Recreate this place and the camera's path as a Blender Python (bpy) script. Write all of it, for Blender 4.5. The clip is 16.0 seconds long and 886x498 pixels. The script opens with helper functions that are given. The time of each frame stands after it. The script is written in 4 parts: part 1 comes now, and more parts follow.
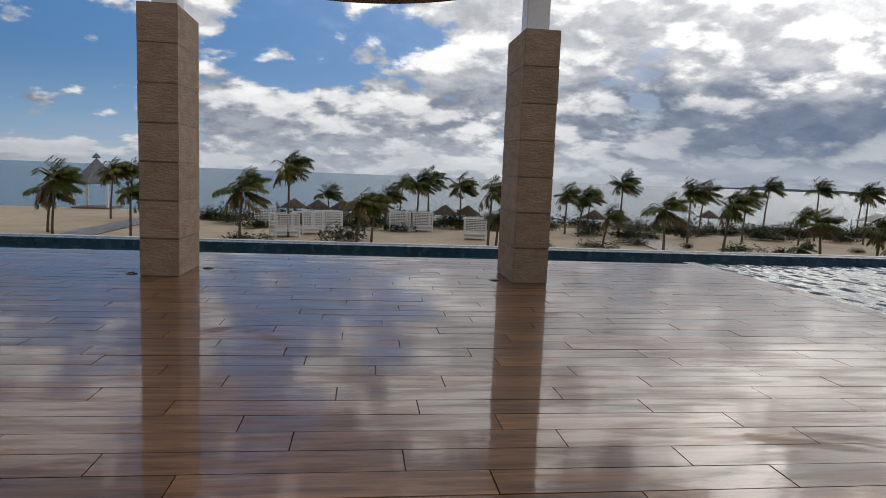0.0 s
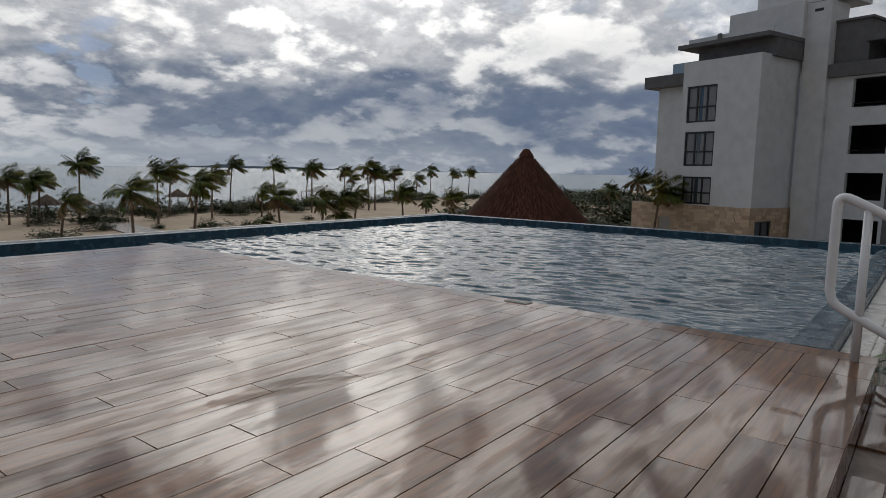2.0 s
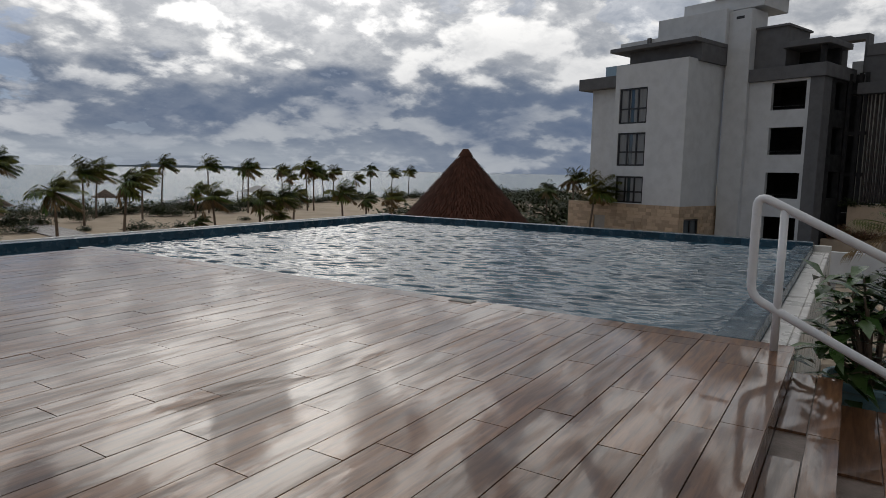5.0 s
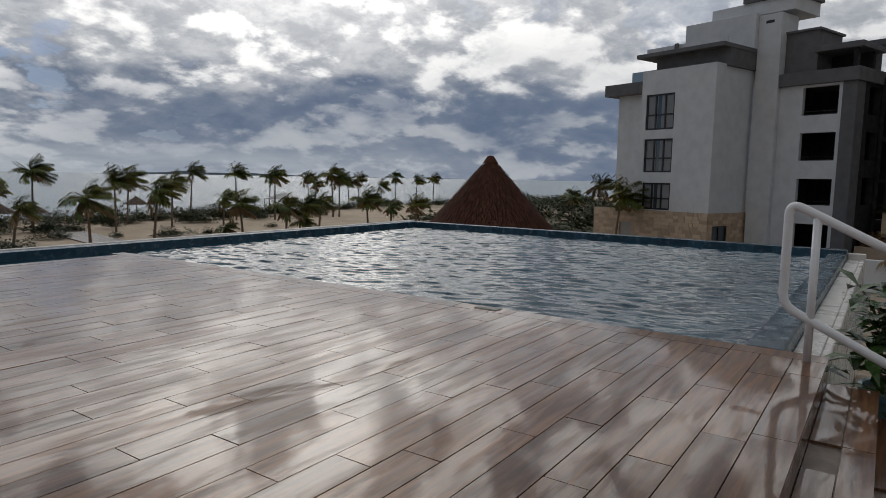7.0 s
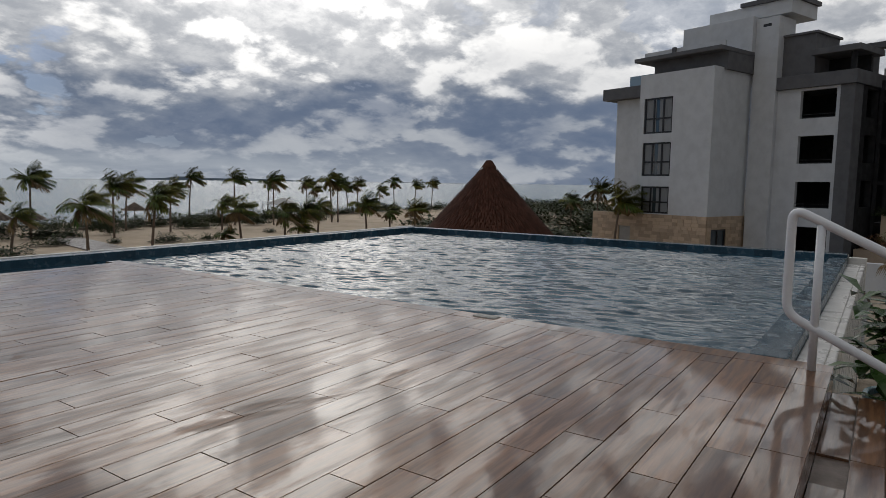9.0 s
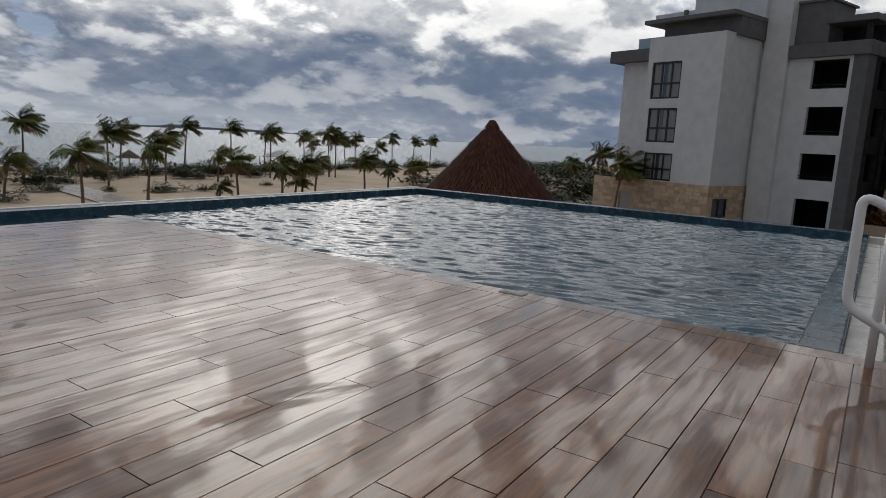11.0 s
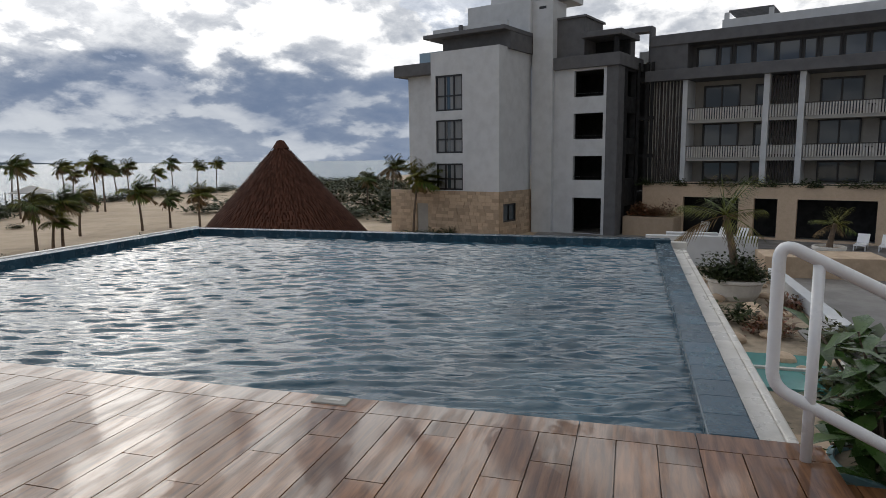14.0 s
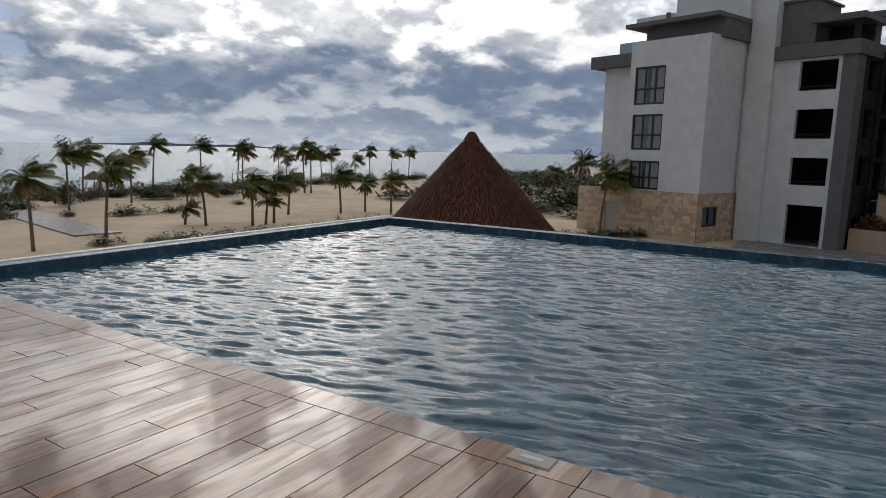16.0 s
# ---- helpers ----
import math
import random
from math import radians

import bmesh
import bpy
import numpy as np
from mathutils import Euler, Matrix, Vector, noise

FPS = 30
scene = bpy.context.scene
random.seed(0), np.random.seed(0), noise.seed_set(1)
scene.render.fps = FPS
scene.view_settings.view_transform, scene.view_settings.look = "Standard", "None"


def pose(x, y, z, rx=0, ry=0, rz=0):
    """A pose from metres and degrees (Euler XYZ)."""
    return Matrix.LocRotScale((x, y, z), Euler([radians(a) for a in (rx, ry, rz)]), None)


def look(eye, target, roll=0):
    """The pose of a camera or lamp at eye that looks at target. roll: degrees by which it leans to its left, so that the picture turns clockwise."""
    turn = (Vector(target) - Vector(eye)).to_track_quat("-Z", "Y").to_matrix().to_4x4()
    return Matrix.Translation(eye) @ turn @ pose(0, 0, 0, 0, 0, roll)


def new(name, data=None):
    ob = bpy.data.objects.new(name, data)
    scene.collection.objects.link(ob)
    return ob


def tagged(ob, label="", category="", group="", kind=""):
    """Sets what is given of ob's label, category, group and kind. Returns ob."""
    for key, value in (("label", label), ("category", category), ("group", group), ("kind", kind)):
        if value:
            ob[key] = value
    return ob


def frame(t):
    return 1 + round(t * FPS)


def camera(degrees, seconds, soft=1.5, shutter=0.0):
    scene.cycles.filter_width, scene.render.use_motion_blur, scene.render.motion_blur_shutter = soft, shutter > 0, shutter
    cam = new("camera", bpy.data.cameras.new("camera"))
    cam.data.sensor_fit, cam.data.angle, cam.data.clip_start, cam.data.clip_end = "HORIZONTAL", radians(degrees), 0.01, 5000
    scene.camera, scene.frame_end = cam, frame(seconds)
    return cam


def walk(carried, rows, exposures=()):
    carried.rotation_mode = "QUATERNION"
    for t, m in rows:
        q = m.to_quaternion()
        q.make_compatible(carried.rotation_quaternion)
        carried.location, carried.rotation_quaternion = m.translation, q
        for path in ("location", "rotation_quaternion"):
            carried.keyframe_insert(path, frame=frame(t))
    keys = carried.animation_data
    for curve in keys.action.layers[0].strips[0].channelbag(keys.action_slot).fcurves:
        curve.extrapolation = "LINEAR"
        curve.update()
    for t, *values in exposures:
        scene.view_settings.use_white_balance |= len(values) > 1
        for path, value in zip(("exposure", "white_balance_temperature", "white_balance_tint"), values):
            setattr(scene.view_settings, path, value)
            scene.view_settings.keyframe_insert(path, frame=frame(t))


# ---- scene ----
cam = camera(69.4, 16.0, 0.9)
PATH = [
    (0, (0.695, 0.786, 1.155), (0.945, 2.758, 0.93), 2.3),
    (0.5, (0.753, 0.843, 1.124), (1.349, 2.742, 0.928), 1.6),
    (1, (0.682, 0.762, 1.164), (1.722, 2.456, 0.947), 1.8),
    (1.5, (0.754, 0.757, 1.151), (2.139, 2.18, 0.914), 1.8),
    (2, (0.826, 0.743, 1.15), (2.393, 1.963, 0.908), 1.1),
    (2.5, (0.757, 0.731, 1.16), (2.434, 1.796, 0.924), 1.1),
    (3, (0.752, 0.726, 1.157), (2.458, 1.745, 0.928), 1.4),
    (3.5, (0.736, 0.743, 1.152), (2.427, 1.78, 0.895), 1.8),
    (6, (0.727, 0.711, 1.183), (2.38, 1.813, 0.957), 0.3),
    (6.5, (0.718, 0.724, 1.178), (2.34, 1.871, 0.947), 0.8),
    (7, (0.714, 0.728, 1.179), (2.348, 1.861, 0.958), 1.0),
    (7.5, (0.709, 0.721, 1.176), (2.336, 1.865, 0.969), 0.8),
    (8, (0.705, 0.708, 1.178), (2.346, 1.833, 0.978), 0.7),
    (10.5, (0.947, 1.044, 1.234), (2.567, 2.183, 0.952), 1.7),
    (11, (0.91, 1.18, 1.259), (2.543, 2.284, 0.924), 2.8),
    (11.5, (1.12, 1.31, 1.365), (2.738, 2.452, 1.089), 1.7),
    (12, (1.297, 1.439, 1.42), (3.016, 2.377, 1.015), 1.2),
    (12.5, (1.494, 1.629, 1.419), (3.337, 2.339, 1.106), -0.3),
    (13, (1.734, 1.736, 1.436), (3.599, 2.402, 1.157), -0.7),
    (13.5, (2.032, 1.81, 1.448), (3.894, 2.455, 1.105), 0.7),
    (14, (2.285, 1.947, 1.457), (4.185, 2.504, 1.178), -0.6),
    (14.5, (2.417, 2.078, 1.449), (4.298, 2.679, 1.133), -0.3),
    (15, (2.72, 2.141, 1.449), (4.548, 2.895, 1.146), 1.0),
    (15.5, (2.885, 2.278, 1.46), (4.665, 3.145, 1.174), 1.6),
    (16, (2.966, 2.472, 1.478), (4.634, 3.533, 1.175), 1.3),
]
walk(cam, [(t, look(eye, target, roll)) for t, eye, target, roll in PATH],
     exposures=((0, -0.12), (1.8, -0.36), (8, -0.36), (12, -0.12), (14.5, 0.18), (16, 0.06)))

# ---- light ----
SUN_AZ, SUN_EL = 41.5, 23.0
SUN = Vector((math.sin(radians(SUN_AZ)) * math.cos(radians(SUN_EL)), math.cos(radians(SUN_AZ)) * math.cos(radians(SUN_EL)), math.sin(radians(SUN_EL))))
sun_data = bpy.data.lights.new("sun", "SUN")
sun_data.energy, sun_data.angle, sun_data.color = 0.10, radians(24), (1.0, 0.94, 0.84)
sun_lamp = new("sun", sun_data)
sun_lamp.matrix_world = look(SUN * 60, (0, 0, 0))


def heading(az, el):
    a, e = radians(az), radians(el)
    return (math.sin(a) * math.cos(e), math.cos(a) * math.cos(e), math.sin(e))


class Nodes:
    """Short hand for building node trees."""

    def __init__(self, tree):
        self.t = tree
        tree.nodes.clear()

    def add(self, kind, **sets):
        n = self.t.nodes.new(kind)
        for k, v in sets.items():
            if k in n.inputs:
                n.inputs[k].default_value = v
        return n

    def put(self, a, b):
        self.t.links.new(a, b)

    def math(self, op, a, b=0.0, clamp=False):
        n = self.t.nodes.new("ShaderNodeMath")
        n.operation, n.use_clamp = op, clamp
        for i, v in enumerate((a, b)):
            if isinstance(v, (int, float)):
                n.inputs[i].default_value = v
            else:
                self.put(v, n.inputs[i])
        return n.outputs[0]

    def vec(self, op, a, b=None, scale=None):
        n = self.t.nodes.new("ShaderNodeVectorMath")
        n.operation = op
        for i, v in enumerate((a, b)):
            if v is None:
                continue
            if isinstance(v, (tuple, list, Vector)):
                n.inputs[i].default_value = tuple(v)
            else:
                self.put(v, n.inputs[i])
        if scale is not None:
            if isinstance(scale, (int, float)):
                n.inputs["Scale"].default_value = scale
            else:
                self.put(scale, n.inputs["Scale"])
        return n.outputs["Value"] if op in ("DOT_PRODUCT", "LENGTH") else n.outputs[0]

    def noise(self, vector, scale, detail=5.0, rough=0.55, distort=0.0):
        n = self.t.nodes.new("ShaderNodeTexNoise")
        n.inputs["Scale"].default_value, n.inputs["Detail"].default_value = scale, detail
        n.inputs["Roughness"].default_value, n.inputs["Distortion"].default_value = rough, distort
        self.put(vector, n.inputs["Vector"])
        return n.outputs["Fac"]

    def ramp(self, value, lo, hi, a=0.0, b=1.0):
        n = self.t.nodes.new("ShaderNodeMapRange")
        n.interpolation_type = "SMOOTHSTEP"
        for i, v in enumerate((value, lo, hi, a, b)):
            if isinstance(v, (int, float)):
                n.inputs[i].default_value = v
            else:
                self.put(v, n.inputs[i])
        return n.outputs[0]

    def mix(self, fac, a, b, blend="MIX"):
        n = self.t.nodes.new("ShaderNodeMix")
        n.data_type, n.blend_type = "RGBA", blend
        for s, v in ((n.inputs[0], fac), (n.inputs[6], a), (n.inputs[7], b)):
            if isinstance(v, (int, float)):
                s.default_value = v
            elif isinstance(v, (tuple, list)):
                s.default_value = (*v[:3], 1)
            else:
                self.put(v, s)
        return n.outputs[2]


# ---- sky: blue air with broken cumulus, brightest round the hidden sun ----
world = bpy.data.worlds.new("sky")
scene.world = world
world.use_nodes = True
w = Nodes(world.node_tree)
ray_dir = w.vec("NORMALIZE", w.add("ShaderNodeTexCoord").outputs["Generated"])
split = w.add("ShaderNodeSeparateXYZ")
w.put(ray_dir, split.inputs[0])
up = w.math("MAXIMUM", split.outputs[2], 0.0)
air = w.add("ShaderNodeTexSky")
air.sky_type, air.sun_disc, air.sun_elevation, air.sun_rotation = "NISHITA", False, radians(SUN_EL), radians(SUN_AZ)
air_col = w.vec("SCALE", air.outputs[0], scale=0.085)
air_col = w.mix(0.7, air_col, (0.050, 0.225, 0.58))
air_col = w.mix(w.ramp(up, 0.0, 0.16, 0.7, 0.0), air_col, (0.36, 0.55, 0.74))
flat = w.vec("SCALE", ray_dir, scale=w.math("DIVIDE", 1.0, w.math("ADD", up, 0.40)))
puff = w.vec("ADD", flat, (3.1, 1.7, 0.4))
puff_up = w.vec("ADD", w.vec("SCALE", flat, scale=0.955), (3.1, 1.7, 0.4))
curl = w.add("ShaderNodeTexVoronoi", Scale=9.0)
curl.feature = "SMOOTH_F1"
w.put(w.vec("ADD", puff, w.vec("SCALE", (1.0, 1.0, 1.0), scale=w.math("MULTIPLY", w.noise(puff, 9.0, 4.0), 0.16))), curl.inputs["Vector"])
curls = w.math("MULTIPLY", w.math("SUBTRACT", 0.45, curl.outputs["Distance"]), 0.16)
body_n = w.math("ADD", w.noise(puff, 3.0, 12.0, 0.56, 0.10), curls)
lit_n = w.math("ADD", w.noise(puff_up, 3.0, 12.0, 0.56, 0.10), w.math("MULTIPLY", curls, 0.5))
broad = w.noise(puff, 1.3, 3.0, 0.5)
billow = w.noise(puff, 12.0, 8.0, 0.62, 0.2)
toward_sun = w.vec("DOT_PRODUCT", ray_dir, tuple(SUN))
near_sun = w.math("MAXIMUM", toward_sun, 0.0)
gap = w.ramp(w.vec("DOT_PRODUCT", ray_dir, heading(-3, 11.0)), math.cos(radians(13)), math.cos(radians(3)), 0.0, 0.19)
gap2 = w.ramp(w.vec("DOT_PRODUCT", ray_dir, heading(-26, 5)), math.cos(radians(15)), math.cos(radians(3)), 0.0, 0.14)
gap3 = w.ramp(w.vec("DOT_PRODUCT", ray_dir, heading(-35, 35)), math.cos(radians(42)), math.cos(radians(12)), 0.0, 0.15)
thick = w.math("ADD", w.math("SUBTRACT", w.math("SUBTRACT", w.math("SUBTRACT", body_n, gap3), gap), gap2), w.math("MULTIPLY", w.math("SUBTRACT", broad, 0.30), 0.5))
cover = w.ramp(thick, 0.40, 0.47)
rim = w.ramp(w.math("SUBTRACT", body_n, lit_n), -0.02, 0.085)
core = w.ramp(thick, 0.50, 0.80)
high = w.ramp(w.math("ADD", up, w.math("MULTIPLY", w.math("SUBTRACT", body_n, 0.5), 0.22)), 0.105, 0.165)
east = w.ramp(w.vec("DOT_PRODUCT", ray_dir, heading(75, 0)), 0.42, 0.80)
light = w.math("ADD", w.math("MULTIPLY", rim, 0.66), w.math("MULTIPLY", w.ramp(billow, 0.34, 0.66), 0.26))
light = w.math("MULTIPLY", light, w.math("SUBTRACT", 1.0, w.math("MULTIPLY", core, 0.35)))
light = w.math("ADD", light, w.math("MULTIPLY", high, 0.24), True)
mottle = w.ramp(w.noise(w.vec("ADD", ray_dir, (0.3, 0.9, 0.1)), 8.0, 8.0, 0.55, 0.3), 0.465, 0.545, 0.0, 1.0)
overhead = w.ramp(up, 0.24, 0.36)
light = w.math("ADD", w.math("MULTIPLY", light, w.math("SUBTRACT", 1.0, overhead)), w.math("MULTIPLY", mottle, overhead), True)
cloud = w.mix(light, (0.235, 0.275, 0.345), (1.02, 1.02, 1.02))
dull = w.math("MULTIPLY", w.ramp(body_n, 0.38, 0.66), w.math("ADD", 0.25, w.math("MULTIPLY", rim, 0.75)))
dull = w.mix(dull, (0.140, 0.190, 0.290), (0.44, 0.475, 0.53))
cloud = w.mix(w.math("MULTIPLY", w.math("MULTIPLY", east, w.math("SUBTRACT", 1.0, high)), 0.95), cloud, dull)
sky_col = w.mix(w.math("MAXIMUM", cover, w.math("MULTIPLY", east, 0.85)), air_col, cloud)
far_right = w.ramp(w.vec("DOT_PRODUCT", ray_dir, heading(78, 2)), 0.86, 0.975)
streaks = w.ramp(w.noise(w.vec("MULTIPLY", ray_dir, (3.0, 3.0, 26.0)), 1.4, 6.0, 0.55), 0.36, 0.62, 0.55, 1.0)
haze = w.math("MULTIPLY", w.ramp(up, 0.0, 0.075, 0.85, 0.0), streaks)
sky_col = w.mix(w.math("MULTIPLY", haze, w.math("SUBTRACT", 1.0, w.math("MULTIPLY", far_right, 0.92))), sky_col, (0.50, 0.545, 0.60))
veil = w.math("MULTIPLY", w.math("POWER", near_sun, 70.0), w.math("ADD", 0.15, w.math("MULTIPLY", light, 2.2)))
veil = w.math("ADD", veil, w.math("MULTIPLY", w.math("POWER", near_sun, 5.0), w.math("MULTIPLY", light, w.ramp(up, 0.16, 0.34, 0.15, 1.45))))
sky_col = w.vec("ADD", sky_col, w.vec("SCALE", (1.0, 0.96, 0.90), scale=w.math("MULTIPLY", veil, 0.9)))
sky_col = w.vec("SCALE", sky_col, scale=w.ramp(toward_sun, -0.35, 0.75, 0.55, 1.0))
bg = w.add("ShaderNodeBackground")
bg.inputs["Strength"].default_value = 1.0
w.put(sky_col, bg.inputs["Color"])
w.put(bg.outputs[0], w.add("ShaderNodeOutputWorld").inputs["Surface"])


# ---- materials ----
def material(name, colour, rough=0.6, vary=0.25, scale=6.0, bump=0.15, bump_scale=40.0, stretch=(1, 1, 1), second=None, metal=0.0,
             random_vary=0.0, coat=0.0, coat_rough=0.05, rough_vary=0.1, stain=0.0, specular=0.5):
    """A painted, stone, wood or plaster surface with grain, stains and fine relief, in metres."""
    m = bpy.data.materials.new(name)
    m.use_nodes = True
    n = Nodes(m.node_tree)
    where = n.add("ShaderNodeNewGeometry").outputs["Position"]
    pos = n.vec("MULTIPLY", where, stretch)
    big = n.noise(pos, scale, 6.0, 0.6)
    fine = n.noise(pos, bump_scale, 4.0, 0.6)
    other = second or tuple(c * 0.55 for c in colour)
    col = n.mix(n.math("MULTIPLY", n.ramp(big, 0.35, 0.7), min(1.0, vary * 2)), colour, other)
    col = n.mix(n.math("MULTIPLY", n.ramp(fine, 0.3, 0.8), vary), col, tuple(c * 0.7 for c in colour))
    if stain:
        st = n.ramp(n.noise(where, 0.45, 6.0, 0.65, 0.4), 0.5, 0.66, 0.0, stain)
        col = n.mix(st, col, tuple(c * 0.45 for c in colour))
    if random_vary:
        r = n.math("FRACT", n.math("ADD", n.add("ShaderNodeObjectInfo").outputs["Random"], n.add("ShaderNodeNewGeometry").outputs["Random Per Island"]))
        hsv = n.add("ShaderNodeHueSaturation")
        n.put(n.ramp(r, 0.0, 1.0, 1.0 - random_vary, 1.0 + random_vary), hsv.inputs["Value"])
        n.put(col, hsv.inputs["Color"])
        col = hsv.outputs[0]
    b = n.add("ShaderNodeBsdfPrincipled", Metallic=metal)
    b.inputs["Specular IOR Level"].default_value = specular
    b.inputs["Coat Weight"].default_value, b.inputs["Coat Roughness"].default_value = coat, coat_rough
    n.put(col, b.inputs["Base Color"])
    n.put(n.ramp(big, 0.3, 0.7, max(0.02, rough - rough_vary), min(1.0, rough + rough_vary)), b.inputs["Roughness"])
    bp = n.add("ShaderNodeBump", Strength=bump, Distance=0.02)
    n.put(n.math("ADD", fine, n.math("MULTIPLY", big, 0.6)), bp.inputs["Height"])
    n.put(bp.outputs[0], b.inputs["Normal"])
    n.put(b.outputs[0], n.add("ShaderNodeOutputMaterial").inputs["Surface"])
    return m


def wet_deck():
    """Wood-look porcelain boards under a thin, uneven film of rain."""
    m = bpy.data.materials.new("wet_wood_look_tile")
    m.use_nodes = True
    n = Nodes(m.node_tree)
    geo = n.add("ShaderNodeNewGeometry")
    where = geo.outputs["Position"]
    r = n.math("FRACT", n.math("ADD", n.add("ShaderNodeObjectInfo").outputs["Random"], geo.outputs["Random Per Island"]))
    shift = n.vec("ADD", where, n.vec("SCALE", (3.0, 7.0, 0.0), scale=r))
    grain = n.noise(n.vec("MULTIPLY", shift, (1.3, 16.0, 1.0)), 1.6, 7.0, 0.62, 0.5)
    col = n.mix(n.ramp(grain, 0.32, 0.68), (0.080, 0.034, 0.015), (0.215, 0.102, 0.047))
    knots = n.ramp(n.noise(n.vec("MULTIPLY", shift, (2.0, 6.0, 1.0)), 1.2, 3.0), 0.60, 0.72, 0.0, 0.5)
    col = n.mix(knots, col, (0.105, 0.052, 0.028))
    hsv = n.add("ShaderNodeHueSaturation")
    n.put(n.ramp(r, 0.0, 1.0, 0.72, 1.28), hsv.inputs["Value"])
    n.put(col, hsv.inputs["Color"])
    film = n.noise(n.vec("MULTIPLY", where, (0.8, 1.2, 1.0)), 0.9, 7.0, 0.6, 0.7)
    wet = n.ramp(film, 0.315, 0.345)
    skin = n.ramp(n.noise(n.vec("MULTIPLY", where, (0.55, 3.2, 1.0)), 2.6, 6.0, 0.62, 0.4), 0.40, 0.56, 0.50, 1.0)
    b = n.add("ShaderNodeBsdfPrincipled")
    n.put(hsv.outputs[0], b.inputs["Base Color"])
    n.put(n.math("SUBTRACT", 0.48, n.math("MULTIPLY", wet, 0.12)), b.inputs["Roughness"])
    b.inputs["Specular IOR Level"].default_value = 0.15
    b.inputs["Coat IOR"].default_value = 1.52
    n.put(n.math("MULTIPLY", skin, n.math("ADD", 0.34, n.math("MULTIPLY", wet, 0.50))), b.inputs["Coat Weight"])
    n.put(n.math("SUBTRACT", 0.16, n.math("MULTIPLY", wet, 0.145)), b.inputs["Coat Roughness"])
    bp = n.add("ShaderNodeBump", Strength=0.10, Distance=0.01)
    n.put(n.math("ADD", n.math("MULTIPLY", grain, 0.5), n.noise(n.vec("MULTIPLY", where, (1.0, 3.0, 1.0)), 14.0, 4.0)), bp.inputs["Height"])
    n.put(bp.outputs[0], b.inputs["Normal"])
    cb = n.add("ShaderNodeBump", Strength=0.028, Distance=0.02)
    n.put(n.math("ADD", n.noise(n.vec("MULTIPLY", where, (1.0, 2.2, 1.0)), 6.0, 5.0, 0.6), n.math("MULTIPLY", grain, 0.35)), cb.inputs["Height"])
    n.put(cb.outputs[0], b.inputs["Coat Normal"])
    n.put(b.outputs[0], n.add("ShaderNodeOutputMaterial").inputs["Surface"])
    return m


def water(name, deep, pale, scale, strength, stretch, rough, distance, ior=1.33, swell=1.6, specular=0.5):
    m = bpy.data.materials.new(name)
    m.use_nodes = True
    n = Nodes(m.node_tree)
    where = n.add("ShaderNodeNewGeometry").outputs["Position"]
    pos = n.vec("MULTIPLY", where, stretch)
    b = n.add("ShaderNodeBsdfPrincipled", Roughness=rough, IOR=ior)
    n.put(n.mix(n.ramp(n.noise(where, scale * 0.12, 5.0), 0.35, 0.65), deep, pale), b.inputs["Base Color"])
    bp = n.add("ShaderNodeBump", Strength=strength, Distance=distance)
    n.put(n.math("ADD", n.noise(pos, scale, 5.0, 0.55, 0.6), n.math("MULTIPLY", n.noise(pos, scale * 0.3, 3.0), swell)), bp.inputs["Height"])
    b.inputs["Specular IOR Level"].default_value = specular
    n.put(bp.outputs[0], b.inputs["Normal"])
    n.put(b.outputs[0], n.add("ShaderNodeOutputMaterial").inputs["Surface"])
    return m


def glass(name, tint):
    m = bpy.data.materials.new(name)
    m.use_nodes = True
    n = Nodes(m.node_tree)
    b = n.add("ShaderNodeBsdfPrincipled", Roughness=0.04, IOR=1.5)
    b.inputs["Base Color"].default_value = (*tint, 1)
    b.inputs["Specular IOR Level"].default_value = 0.9
    n.put(b.outputs[0], n.add("ShaderNodeOutputMaterial").inputs["Surface"])
    return m


DECK = wet_deck()
GROUT = material("brown_grout", (0.15, 0.10, 0.07), 0.4, 0.3, 8)
TRAVERTINE = material("travertine_block", (0.40, 0.285, 0.195), 0.75, 0.4, 5, 0.95, 22, (1, 1, 2.2), (0.30, 0.205, 0.135), random_vary=0.08, stain=0.25)
WHITE_STEEL = material("white_powder_coat", (0.80, 0.80, 0.80), 0.35, 0.06, 8, 0.03, 60)
CANVAS = material("brown_canvas", (0.20, 0.13, 0.09), 0.8, 0.2, 20, 0.1, 200)
POOL_TILE = material("blue_pool_tile", (0.022, 0.062, 0.095), 0.22, 0.35, 7, 0.08, 30, second=(0.04, 0.10, 0.14), random_vary=0.22)
POOL_WATER = water("pool_water", (0.010, 0.046, 0.074), (0.018, 0.070, 0.105), 9.0, 0.25, (1.7, 0.5, 1), 0.012, 0.03, 1.5, 0.0)
WHITE_STUCCO = material("white_stucco", (0.58, 0.595, 0.61), 0.8, 0.12, 1.2, 0.12, 22, stain=0.08)
WHITE_CONCRETE = material("wet_white_concrete", (0.70, 0.67, 0.62), 0.35, 0.25, 3, 0.1, 30, rough_vary=0.2, stain=0.3)
GREY_STUCCO = material("grey_stucco", (0.12, 0.12, 0.125), 0.8, 0.15, 1.5, 0.1, 22)
CREAM_STUCCO = material("cream_stucco", (0.36, 0.345, 0.315), 0.8, 0.12, 1.2, 0.1, 22)
CLADDING = material("limestone_cladding", (0.50, 0.38, 0.27), 0.8, 0.3, 3, 0.5, 12, second=(0.44, 0.33, 0.23), random_vary=0.2)
BLACK_METAL = material("black_aluminium", (0.015, 0.015, 0.017), 0.4, 0.1, 10, 0.02)
